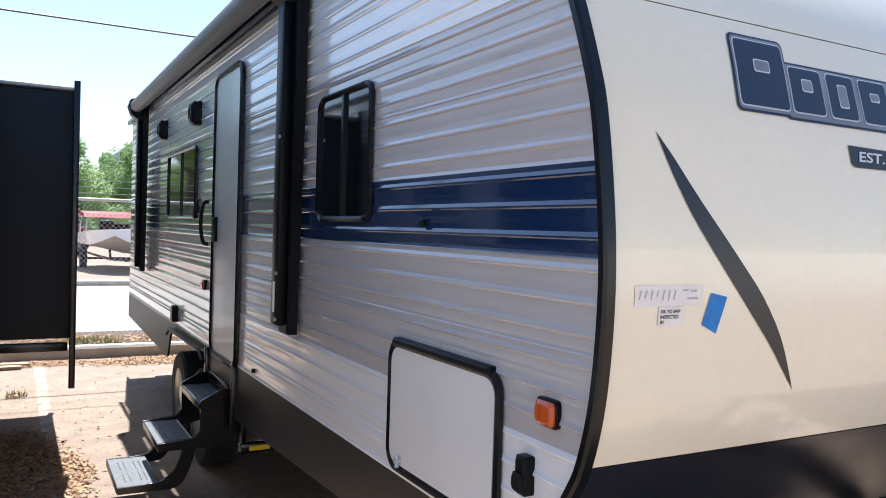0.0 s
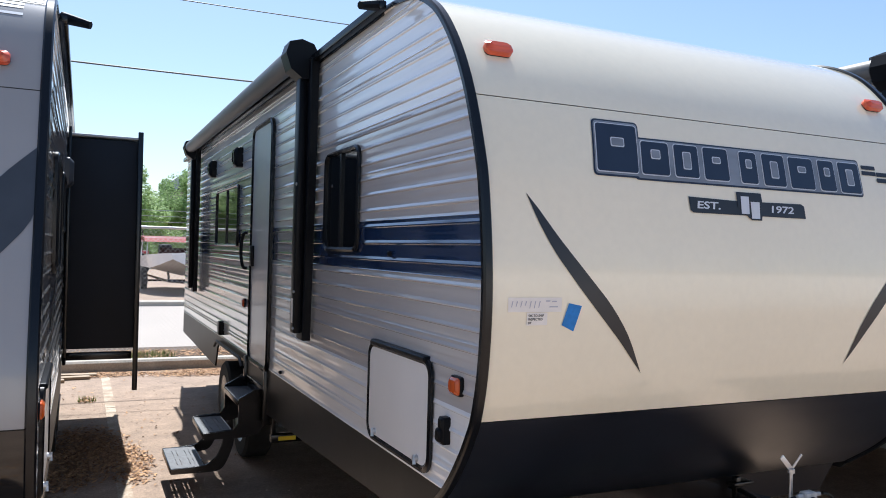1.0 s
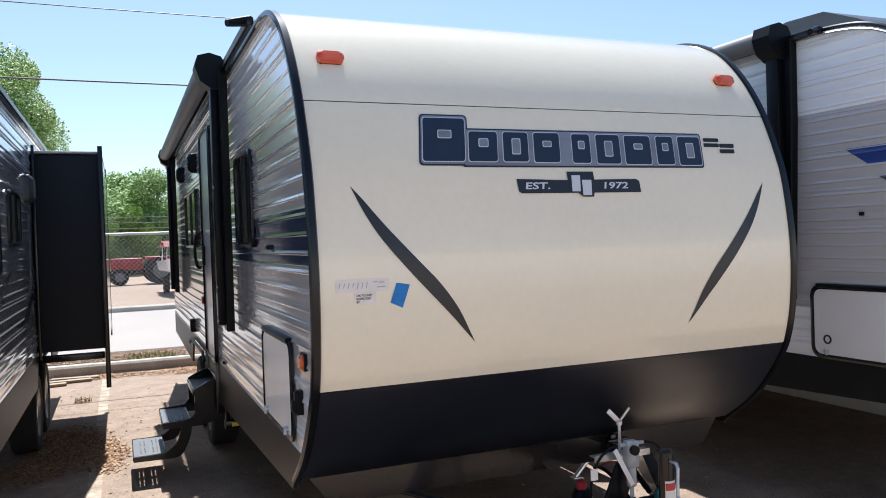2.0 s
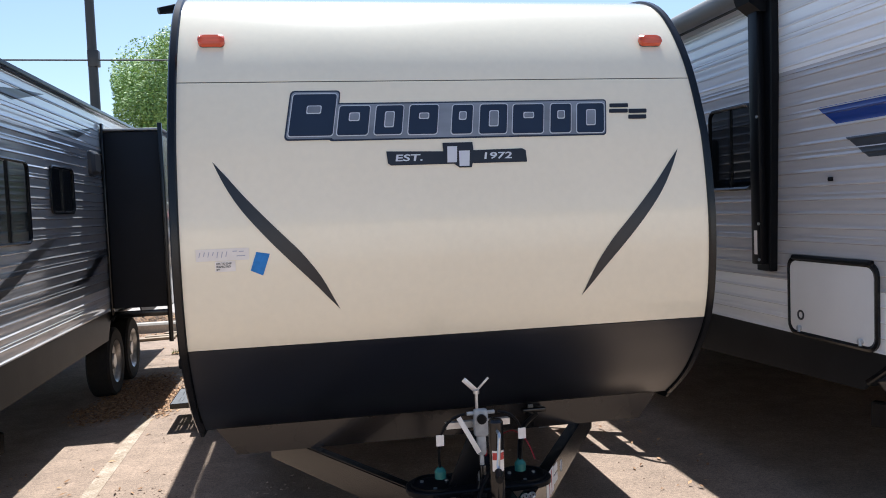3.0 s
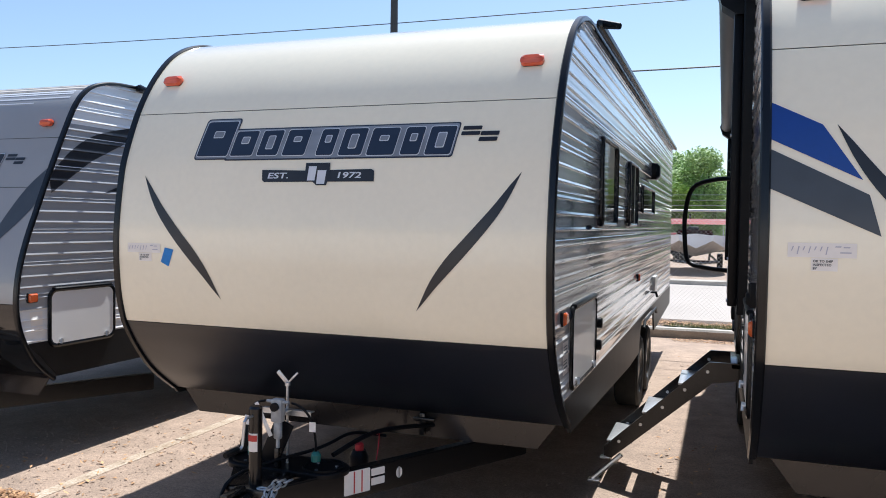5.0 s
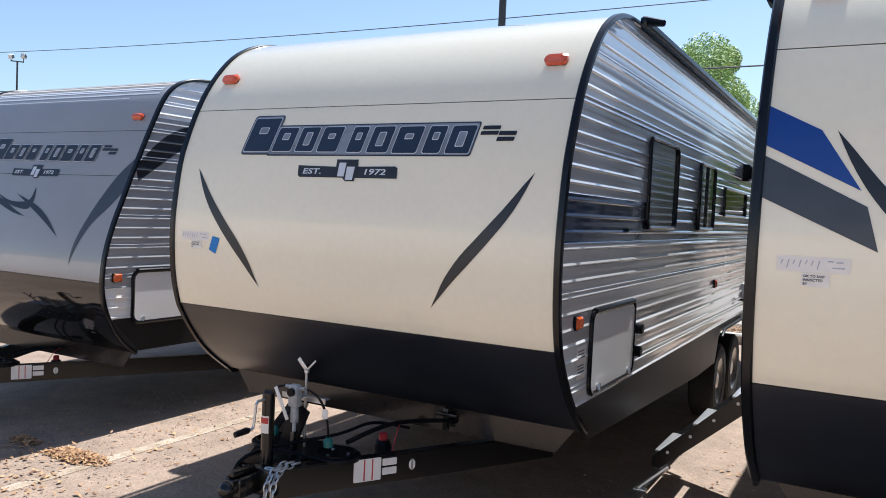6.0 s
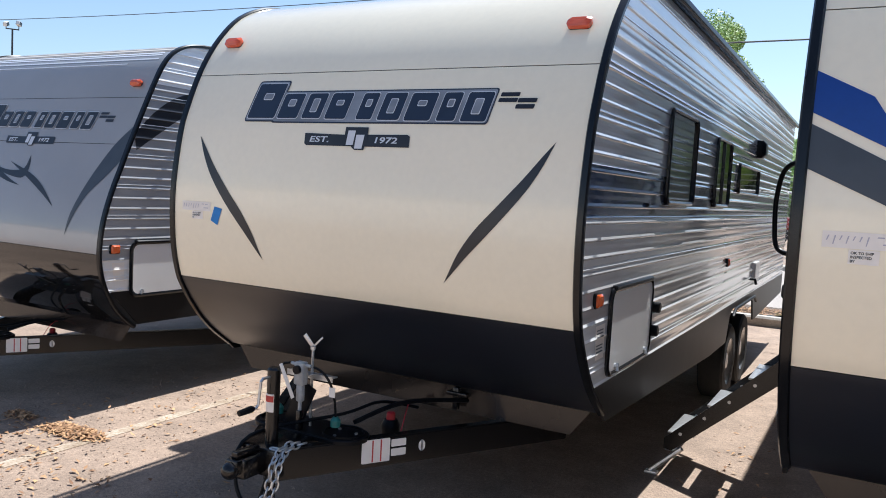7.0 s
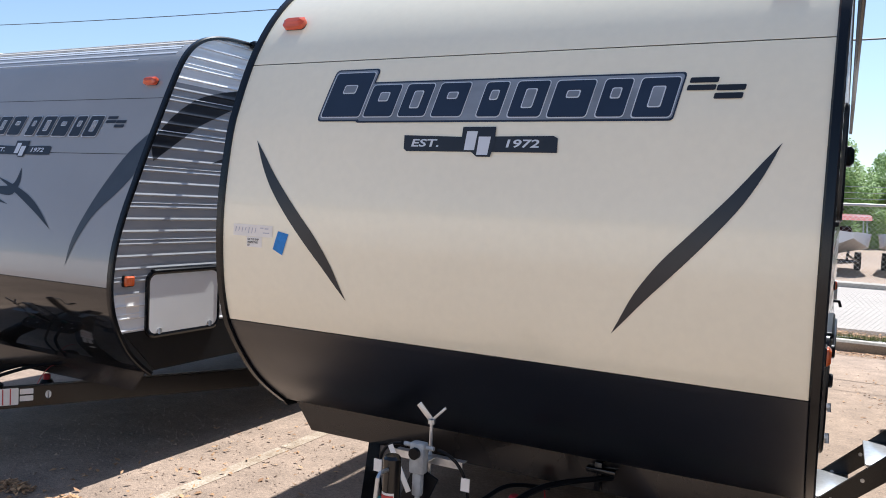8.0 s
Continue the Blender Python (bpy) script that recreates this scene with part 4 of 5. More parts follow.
    for sx in (-1, 1):
        m = Matrix.Translation((c, by + 0.03, zb + 0.446)) @ Matrix.Rotation(radians(45 * sx), 4, "Y")
        box(bm, -0.0075 + 0.003 * sx, 0.0075 - 0.003 * sx, -0.0025, 0.0025, 0.0, 0.075, 0.001, m)
    part("wing_nut", bm, ZINC, bracket, "bright wing nut")
    bm = B()
    box(bm, c - 0.032, c + 0.026, by - 0.07, by - 0.028, zb + 0.28, zb + 0.39, 0.01)
    box(bm, c - 0.022, c + 0.016, by - 0.062, by - 0.034, zb + 0.20, zb + 0.285, 0.01)
    tube(bm, [(c - 0.003, by - 0.048, zb + 0.15), (c - 0.003, by - 0.048, zb + 0.21)], 0.009, 8)
    tube(bm, [(c - 0.06, by - 0.05, zb + 0.375), (c + 0.055, by - 0.05, zb + 0.375)], 0.008, 8)
    part("regulator", bm, REGULATOR, bracket, "pale gas regulator")
    bm = B()
    tube(bm, [(c - 0.005, by - 0.085, zb + 0.355), (c - 0.005, by - 0.07, zb + 0.355)], 0.02, 12)
    part("gauge", bm, PLASTIC, bracket)
    bm = B()
    box(bm, -0.010, 0.010, -0.002, 0.002, -0.17, 0.0, 0.001, Matrix.Translation((c - 0.1, by - 0.08, zb + 0.37)) @ Matrix.Rotation(radians(-28), 4, "Y"))
    part("paper_tag", bm, PAPER, bracket)
    for sx in (-1, 1):
        pts = bezier((c + sx * 0.07, by - 0.05, zb + 0.375), (c + sx * 0.20, by - 0.05, zb + 0.36), (c + sx * 0.17, by + 0.0, zb + 0.14), 10)
        pig = part("gas_pigtail", tube(B(), pts, 0.0058, 8), PLASTIC, bracket)
        p = pts[-1]
        part("cap", tube(B(), [(p[0], p[1], p[2] + 0.01), (p[0], p[1], p[2] - 0.006), (p[0], p[1], p[2] - 0.036)], [0.012, 0.024, 0.023], 14), TEAL, pig, "teal bottle fitting")
        q = pts[6]
        bm = B()
        box(bm, q[0] - 0.016, q[0] + 0.016, q[1] - 0.012, q[1] - 0.009, q[2] - 0.015, q[2] + 0.03)
        part("tag", bm, PAPER, pig)
    # loose cables, battery cap and chain
    part("trailer_cable", tube(B(), smooth_line([(c + 0.25, ty + 0.55, frame_top + 0.02), (c + 0.16, ty + 0.33, frame_top + 0.08), (c + 0.1, ty + 0.1, frame_top + 0.06), (c - 0.08, yb + 0.2, frame_top + 0.03), (c - 0.06, yb + 0.1, frame_top - 0.15), (c + 0.03, yb + 0.12, frame_top - 0.25), (c + 0.06, yb + 0.2, frame_top - 0.02)], 6), 0.0085, 8), PLASTIC, root)
    part("cable", tube(B(), smooth_line([(c + 0.2, ty + 0.05, frame_top + 0.05), (c + 0.3, ty + 0.35, frame_top + 0.1), (c + 0.5, ty + 0.75, frame_top + 0.06)], 8), 0.012, 8), PLASTIC, root)
    bm = B()
    tube(bm, [(c + 0.13, ty + 0.48, frame_top - 0.14), (c + 0.13, ty + 0.48, frame_top - 0.08), (c + 0.13, ty + 0.48, frame_top - 0.05)], [0.05, 0.05, 0.035], 14)
    bat = part("battery_switch", bm, PLASTIC, root)
    part("red_cap", tube(B(), [(c + 0.13, ty + 0.48, frame_top - 0.055), (c + 0.13, ty + 0.48, frame_top - 0.018), (c + 0.13, ty + 0.48, frame_top - 0.01)], [0.024, 0.024, 0.016], 12), RED_PLASTIC, bat)
    part("red_wire", tube(B(), smooth_line([(c + 0.22, ty + 0.5, frame_top + 0.03), (c + 0.27, ty + 0.42, frame_top + 0.075), (c + 0.31, ty + 0.33, frame_top + 0.05), (c + 0.33, ty + 0.26, frame_top - 0.02)], 6), 0.0028, 6), RED_PLASTIC, root)
    chain = part("safety_chain", B_link(Vector((c + 0.09, yb + 0.17, frame_top + 0.012)), 0, 0), ZINC, root, "bright steel safety chain")
    path = [(c + 0.13, yb + 0.3, frame_top + 0.02), (c + 0.115, yb + 0.2, frame_top + 0.015), (c + 0.12, yb + 0.13, frame_top - 0.03), (c + 0.11, yb + 0.1, frame_top - 0.16), (c + 0.06, yb + 0.06, frame_top - 0.26), (c - 0.03, yb + 0.03, frame_top - 0.34)]
    dense = smooth_line(path, 20)
    for lane in (0.0, 0.03):
        acc, last, k = 0.0, Vector(dense[0]), 0
        for p in dense[1:]:
            p = Vector(p)
            acc += (p - last).length
            if acc >= 0.033:
                d = (p - last).normalized()
                acc = 0.0
                m = d.to_track_quat("X", "Z").to_matrix().to_4x4() @ Matrix.Rotation(radians(90 * (k % 2) + 20), 4, "X")
                lk = part("link", B_link(Vector((0, 0, 0)), 0, 0), ZINC, chain)
                lk.matrix_local = Matrix.Translation(p + Vector((lane, lane * 0.3, 0))) @ m
                k += 1
            last = p


def B_link(at, a, b):
    bm = B()
    pts = [(at.x + 0.024 * math.cos(t), at.y + 0.0135 * math.sin(t), at.z) for t in np.linspace(0, 2 * math.pi, 11)]
    return tube(bm, pts, 0.0045, 5)


# the white and navy trailer in the middle
t1 = thing("travel_trailer", 1.17, 0, 0, "cream and grey travel trailer with navy stripe on concrete", "trailer", "parked trailers")
S1 = Shell(t1, NOSE_ROUND, 9.72, 0.9, 2.87, 1.01, (0.70, 0.585), 0.014)
S1.axles = (5.82, 6.62)
build_shell(S1, [(1.22, SIDE_WHITE), (1.685, SIDE_GREY), (1.91, SIDE_NAVY), (2.36, SIDE_GREY), (3, SIDE_WHITE)],
            [(1.19, GEL_BLACK, "gloss black lower front panel"), (2.335, GEL, "cream front panel"), (2.868, GEL, "cream curved upper front panel")])
for sx in (0.03, W - 0.25):
    for y in S1.axles:
        wheel(t1, sx, sx + 0.22, y, 0.345, 0)
front_lamp(S1, 0.182, 2.53)
front_lamp(S1, W - 0.182, 2.53)
part("blade_graphic", decal([swoosh((0.182, 1.988), (0.685, 1.342))], S1.front, 0.0025), BLACK_INK, t1, "charcoal blade graphic")
part("blade_graphic", decal([swoosh((W - 0.166, 1.992), (W - 0.663, 1.337))], S1.front, 0.0025), BLACK_INK, t1, "charcoal blade graphic")
emblem(S1, 0.475, 2.285, 1.0, GREY_INK, NAVY_INK, LIGHT_INK, BLACK_INK, "silver and navy maker's emblem")
label_sheet(S1, 0.10, 1.625)
part("tape_patch", decal([[(0.345, 1.605), (0.40, 1.595), (0.368, 1.505), (0.318, 1.528)]], S1.front, 0.003), TAPE, t1, "torn strip of blue masking tape")
# door side
window(S1, -1, 2.75, 3.33, 1.76, 2.29)
entry_door(S1, -1, 4.63, 5.33, 0.88, 2.70, SILVER_DOOR)
window(S1, -1, 5.95, 7.15, 1.77, 2.31)
hatch(S1, -1, 1.83, 2.54, 0.92, 1.365)
marker(S1, -1, 1.63, 1.30)
marker(S1, -1, 5.62, 1.31, mat=RED_LENS)
ob = small_box(S1, -1, 1.71, 1.125, 0.046, 0.10, 0.034, "outlet_box", PLASTIC)
part("flap", plate(B(), rrect(1.69, 1.73, 1.085, 1.135, 0.01, 2), S1.left, 0.03, 0.046, 0.006), PLASTIC, ob)
small_box(S1, -1, 6.65, 1.0, 0.09, 0.13, 0.05, "vent_cover", PLASTIC)
speaker(S1, -1, 5.93, 2.53)
speaker(S1, -1, 7.36, 2.55)
tie_down(S1, -1, 2.33, 1.76)
tie_down(S1, -1, 4.3, 0.94)
awning(S1, -1, 3.60, 8.45, 1.24, 2.86)
part("grab_handle", tube(B(), smooth_line([(-0.02, 5.40, 1.88), (-0.05, 5.41, 1.87), (-0.065, 5.42, 1.79), (-0.065, 5.42, 1.69), (-0.05, 5.41, 1.61), (-0.02, 5.40, 1.60)], 4), 0.013, 8), PLASTIC, t1, "black grab handle")
# far side
window(S1, 1, 2.80, 3.53, 1.75, 2.30, 1)
window(S1, 1, 4.25, 4.87, 1.75, 2.26)
window(S1, 1, 5.32, 6.55, 1.87, 2.13, 1, 0.04)
small_box(S1, 1, 6.42, 2.32, 0.2, 0.17, 0.08, "range_hood_vent", PLASTIC, 0.03)
hatch(S1, 1, 1.88, 2.66, 0.92, 1.355)
marker(S1, 1, 1.70, 1.31)
marker(S1, 1, 5.15, 1.295, mat=RED_LENS)
for y, z in ((2.76, 1.17), (2.74, 1.04)):
    part("inlet_cap", tube(B(), [S1.right(y, z, 0), S1.right(y, z, 0.035), S1.right(y, z, 0.04)], [0.032, 0.032, 0.024], 14), PLASTIC, t1)
part("data_sticker", decal([[(1.72, 1.19), (1.86, 1.19), (1.86, 1.03), (1.74, 1.03)]], S1.right_rib, 0.002, cuts=rib_levels(1.0, 1.25, S1.z0)), PAPER, t1)
part("data_lines", decal([[(1.735, z), (1.83, z), (1.83, z - 0.006), (1.735, z - 0.006)] for z in (1.17, 1.155, 1.14, 1.10, 1.085, 1.07)], S1.right_rib, 0.004, cuts=rib_levels(1.0, 1.25, S1.z0)), SLATE_INK, t1)
tie_down(S1, 1, 2.43, 1.745)
small_box(S1, 1, 6.9, 1.12, 0.3, 0.18, 0.03, "service_door", WHITE_DOOR)
part("water_spigot", tube(B(), [S1.right(6.6, 1.05, 0), S1.right(6.6, 1.05, 0.05), S1.right(6.6, 1.0, 0.065)], 0.014, 8), PLASTIC, t1)
# fold-down steps at the entry door
part("step_well", box(B(), 0.02, 0.42, 4.72, 5.46, 0.60, 0.88, 0.006), CORE, t1)
for a, b in ((4.70, 4.74), (5.44, 5.48)):
    part("step_bracket", box(B(), -0.012, 0.05, a, b, 0.50, 0.90, 0.004), STEEL_BLACK, t1)
st = part("entry_steps", box(B(), 0.0, 0.35, 4.78, 5.44, 0.70, 0.76, 0.01), STEEL_BLACK, t1, "black folding entry steps")
TREADS = ((-0.17, 0.04, 0.665), (-0.40, -0.19, 0.44), (-0.615, -0.385, 0.215))


def tread_plate(x0, x1, y0, y1, z):
    """A pressed tread with rows of slots right through it."""
    bm = B()
    nx, ny = 31, 33
    V = {}

    def vert(i, j, k):
        if (i, j, k) not in V:
            V[i, j, k] = bm.verts.new((x0 + (x1 - x0) * i / nx, y0 + (y1 - y0) * j / ny, z - 0.004 * k))
        return V[i, j, k]

    def solid(i, j):
        return 0 <= i < nx and 0 <= j < ny and not (i in (7, 11, 19, 23) and j % 2 == 1 and 4 < j < 29 and j not in (15, 17))
    for i in range(nx):
        for j in range(ny):
            if not solid(i, j):
                continue
            a, b, c, d = (i, j), (i + 1, j), (i + 1, j + 1), (i, j + 1)
            bm.faces.new([vert(*p, 0) for p in (a, b, c, d)])
            bm.faces.new([vert(*p, 1) for p in (d, c, b, a)])
            for p, q, n in ((a, b, (i, j - 1)), (b, c, (i + 1, j)), (c, d, (i, j + 1)), (d, a, (i - 1, j))):
                if not solid(*n):
                    bm.faces.new((vert(*p, 0), vert(*p, 1), vert(*q, 1), vert(*q, 0)))
    return bm


TREAD_GREY = material("gritted_tread_paint", (0.14, 0.142, 0.148), 0.5)
grain(TREAD_GREY, 40, 0.4)
for x0, x1, z in TREADS:
    tr = part("tread", tread_plate(x0, x1, 4.83, 5.41, z), TREAD_GREY, st, "dark grey slotted tread", smooth=False)
    for xa, xb in ((x0 - 0.004, x0 + 0.004), (x1 - 0.004, x1 + 0.004)):
        part("tread_lip", box(B(), xa, xb, 4.83, 5.41, z - 0.035, z + 0.001, 0.002), STEEL_BLACK, tr)
for y in (4.81, 5.41):
    bm = B()
    upper = [(0.14, 0.74), (0.14, 0.60), (-0.02, 0.425), (-0.12, 0.40), (-0.40, 0.402), (-0.40, 0.445), (-0.20, 0.46), (-0.165, 0.50), (-0.165, 0.68), (-0.05, 0.74)]
    plate(bm, upper, lambda u, v, d: (u, d, v), y, y + 0.018, 0.003)
    arm = smooth_line([(-0.19, 0.42), (-0.20, 0.34), (-0.25, 0.22), (-0.31, 0.178), (-0.45, 0.176), (-0.615, 0.178)], 3) + smooth_line([(-0.615, 0.215), (-0.46, 0.218), (-0.37, 0.232), (-0.31, 0.28), (-0.275, 0.36), (-0.262, 0.42)], 3)
    plate(bm, arm, lambda u, v, d: (u, d, v), y + 0.002, y + 0.016, 0.002)
    part("side_bracket", bm, STEEL_BLACK, st)
part("axle_label", box(B(), 0.09, 0.215, 4.652, 4.657, 0.397, 0.425), YELLOW, t1)
bm = B()
box(bm, 0.04, 0.27, 4.66, 4.72, 0.38, 0.44, 0.008)
box(bm, 0.045, 0.075, 4.668, 4.71, 0.43, 0.66, 0.006)
box(bm, 0.235, 0.265, 4.668, 4.71, 0.43, 0.66, 0.006)
part("step_support", bm, STEEL_BLACK, t1)
hitch(S1, 0.72, 0.545)
bm = B()
box(bm, 1.63, 1.66, 1.90, 1.93, 0.62, 0.74, 0.004)
box(bm, 1.60, 1.72, 1.88, 1.94, 0.70, 0.72, 0.004)
part("spare_bracket", bm, STEEL_BLACK, t1)

# the neighbour with bright blue stripes
LIFT = 0.07
t2 = thing("travel_trailer", 4.43, -0.445, LIFT, "cream travel trailer with bright blue and slate stripes on concrete", "trailer", "parked trailers")
S2 = Shell(t2, NOSE_ROUND, 9.5, 0.9, 2.87, 1.01, (0.70, 0.6))
S2.axles = (5.9, 6.7)
build_shell(S2, [(1.2, SIDE_WHITE), (2.38, SIDE_GREY), (3, SIDE_WHITE)],
            [(1.19, GEL_BLACK, "gloss black lower front panel"), (2.335, GEL, "cream front panel"), (2.868, GEL, "cream curved upper front panel")])
for sx in (0.03, W - 0.25):
    for y in S2.axles:
        wheel(t2, sx, sx + 0.22, y, 0.345, LIFT)
front_lamp(S2, 0.175, 2.56)
front_lamp(S2, W - 0.175, 2.56)
part("blade_graphic", decal([swoosh((0.235, 2.045), (0.72, 1.40))], S2.front, 0.0025), BLACK_INK, t2)
emblem(S2, 0.475, 2.285, 1.0, GREY_INK, NAVY_INK, LIGHT_INK, BLACK_INK, "silver and navy maker's emblem")
part("blue_stripe", decal([[(0.018, 2.135), (0.19, 2.045), (0.315, 1.85), (0.018, 2.0)]], S2.front, 0.0025), SIDE_BLUE, t2, "bright blue stripe")
part("slate_stripe", decal([[(0.018, 1.965), (0.335, 1.80), (0.372, 1.66), (0.018, 1.825)]], S2.front, 0.0025), SLATE_INK, t2, "slate grey stripe")
label_sheet(S2, 0.085, 1.635)
RL = rib_levels(1.7, 2.4, S2.z0)
part("blue_stripe", decal([[(1.50, 2.14), (2.285, 2.14), (2.135, 2.04), (1.50, 2.04)]], S2.left_rib, 0.002, cuts=RL), SIDE_BLUE, t2)
part("slate_stripe", decal([[(1.475, 1.965), (2.065, 1.965), (1.905, 1.855), (1.48, 1.855)]], S2.left_rib, 0.002, cuts=RL), SLATE_INK, t2)
part("blue_dart", decal([[(3.42, 1.56), (3.75, 1.585), (4.0, 1.565), (3.75, 1.545)]], S2.left_rib, 0.002, cuts=rib_levels(1.5, 1.6, S2.z0)), SIDE_BLUE, t2)
window(S2, -1, 2.87, 3.38, 1.725, 2.26)
hatch(S2, -1, 1.835, 2.545, 0.9, 1.345, True)
marker(S2, -1, 1.69, 1.30)
ob = small_box(S2, -1, 1.715, 1.425, 0.044, 0.10, 0.03, "outlet_box", PLASTIC)
part("flap", plate(B(), rrect(1.696, 1.734, 1.385, 1.435, 0.01, 2), S2.left, 0.025, 0.04, 0.006), PLASTIC, ob)
tie_down(S2, -1, 2.18, 1.76)
awning(S2, -1, 2.72, 8.5, 1.245, 2.86)
entry_door(S2, -1, 3.78, 4.48, 0.86, 2.62, SILVER_DOOR, (3.95, 4.32, 1.85, 2.48))
part("grab_handle", tube(B(), smooth_line([(-0.03, 4.40, 2.02), (-0.16, 4.46, 2.03), (-0.34, 4.62, 1.98), (-0.40, 4.72, 1.80), (-0.40, 4.72, 1.58), (-0.37, 4.7, 1.42), (-0.25, 4.6, 1.38), (-0.03, 4.40, 1.37)], 5), 0.017, 10), PLASTIC, t2, "black folding grab rail")
speaker(S2, -1, 5.1, 2.47)
speaker(S2, -1, 6.0, 2.38)
small_box(S2, -1, 5.5, 2.2, 0.12, 0.12, 0.1, "porch_light", PLASTIC, 0.02)
window(S2, -1, 5.0, 5.9, 1.7, 2.0)
small_box(S2, -1, 5.2, 1.0, 0.1, 0.12, 0.05, "vent_cover", PLASTIC)
small_box(S2, -1, 4.62, 1.75, 0.08, 0.14, 0.05, "door_holder", PLASTIC)
# solid step ladder
sd = part("entry_steps", box(B(), -0.06, 0.25, 3.86, 4.4, 0.76, 0.80, 0.008), STEEL_BLACK, t2, "black folding step ladder with pale treads")
for y in (3.86, 4.375):
    bm = B()
    plate(bm, [(0.02, 0.80), (-0.19, 0.80), (-0.86, 0.17), (-0.86, 0.105), (-0.81, 0.095), (-0.17, 0.66), (0.02, 0.69)], lambda u, v, d: (u, d, v), y, y + 0.022, 0.004)
    rail = part("stringer", bm, STEEL_BLACK, sd)
    for k in range(5):
        u, v = -0.2 - 0.14 * k, 0.735 - 0.13 * k
        part("rivet", tube(B(), [(u, y - 0.004, v), (u, y + 0.026, v)], 0.011, 8), ZINC, rail)
for k, (x, z) in enumerate(((-0.30, 0.645), (-0.53, 0.43), (-0.76, 0.215))):
    part("tread", box(B(), x - 0.085, x + 0.085, 3.88, 4.38, z - 0.014, z, 0.004), ALLOY, sd, "pale aluminium tread")
for y in (3.84, 4.40):
    bm = B()
    tube(bm, [(-0.74, y, 0.13), (-0.93, y, -0.055)], 0.017, 8)
    box(bm, -0.96, -0.88, y - 0.03, y + 0.03, -0.07, -0.052, 0.005)
    part("leg", bm, ALLOY, sd, "pale aluminium leg")
# roof air conditioner
bm = B()
prof = [(2.42, 2.885), (2.5, 2.95), (2.72, 3.07), (2.98, 3.185), (3.30, 3.20), (3.42, 3.185), (3.42, 2.885)]
plate(bm, prof, lambda u, v, d: (d, u, v), 0.66, 1.62, 0.03)
ac = part("air_conditioner", bm, ROOF_UNIT, t2, "dark grey roof air conditioner")
bm = B()
plate(bm, [(3.421, 2.885), (3.421, 3.15), (3.80, 3.10), (3.82, 2.885)], lambda u, v, d: (d, u, v), 0.72, 1.56, 0.01)
part("coil_box", bm, TRIM, ac)
for k in range(5):
    z = 2.93 + 0.055 * k
    bm = B()
    plate(bm, [(3.40, z), (3.40, z + 0.022), (3.83 - 0.01 * k, z + 0.004), (3.83 - 0.01 * k, z - 0.018)], lambda u, v, d: (d, u, v), 0.68, 1.60, 0.003)
    part("louvre", bm, ROOF_UNIT, ac)
# bright rail along the roof's front edge
part("roof_rail", tube(B(), [(-0.016, y - 0.004, z - 0.03) for y, z in S2.curve if z > 2.66] + [(-0.016, 2.62, 2.84)], 0.007, 6), ALLOY, t2, "bright metal edge rail")
hitch(S2, 0.72, 0.545 - LIFT)

# the grey-nosed neighbour with a slide-out
t3 = thing("travel_trailer", -2.61, -0.1, 0, "grey travel trailer with dark blade graphics and an open slide-out", "trailer", "parked trailers")
S3 = Shell(t3, NOSE_RAKED, 9.7, 0.88, 2.81, 1.0, (0.62, 0.62))
S3.axles = (6.5, 7.3)
build_shell(S3, [(1.12, SIDE_WHITE), (2.44, SIDE_DARK), (3, SIDE_WHITE)],
            [(1.16, GLOSS_BLACK, "gloss black lower front panel"), (1.965, GEL_GREY, "grey front panel"), (2.33, GEL_GREY, "grey front panel"), (2.715, GEL_GREY, "grey upper front panel"), (2.808, ROOF_BEIGE, "beige roof membrane over the front edge")])
for sx in (0.03, W - 0.25):
    for y in S3.axles:
        wheel(t3, sx, sx + 0.22, y, 0.345, 0)
front_lamp(S3, W - 0.185, 2.44)
front_lamp(S3, 0.185, 2.44)
emblem(S3, 0.49, 2.285, 1.0, GEL_GREY, BLACK_INK, LIGHT_INK, BLACK_INK, "charcoal maker's emblem edged in pale grey", True)
def bowed(edge, back):
    """A blade between two bowed edges, each given from tip to tip."""
    return smooth_line(edge, 4) + smooth_line(back, 4)[1:-1]


part("blade_graphic", decal([bowed([(2.03, 1.27), (2.055, 1.44), (2.12, 1.63), (2.19, 1.80), (2.29, 1.975), (2.42, 2.115)], [(2.42, 2.115), (2.422, 1.885), (2.325, 1.735), (2.195, 1.60), (2.12, 1.475), (2.03, 1.27)])], S3.front, 0.0025), SLATE_INK, t3, "dark blade graphic")
part("blade_graphic", decal([bowed([(0.64, 1.835), (0.975, 1.74), (1.18, 1.665), (1.34, 1.615)], [(1.34, 1.615), (1.15, 1.645), (0.895, 1.722), (0.64, 1.835)])], S3.front, 0.0025), BLACK_INK, t3)
part("blade_graphic", decal([bowed([(0.84, 1.80), (1.04, 1.742), (1.21, 1.732), (1.32, 1.755), (1.338, 1.86)], [(1.338, 1.86), (1.378, 1.765), (1.35, 1.68), (1.205, 1.682), (1.02, 1.722), (0.84, 1.80)])], S3.front, 0.0025), BLACK_INK, t3)
part("blade_graphic", decal([bowed([(1.11, 1.80), (1.425, 1.715), (1.635, 1.62), (1.83, 1.475)], [(1.83, 1.475), (1.625, 1.58), (1.375, 1.692), (1.11, 1.80)])], S3.front, 0.0035), BLACK_INK, t3)
part("stripe_line", decal([[(0.1, z), (W - 0.1, z), (W - 0.1, z - 0.012), (0.1, z - 0.012)] for z in (2.655, 2.69, 2.708)], S3.front, 0.002), LIGHT_INK, t3, smooth=False)
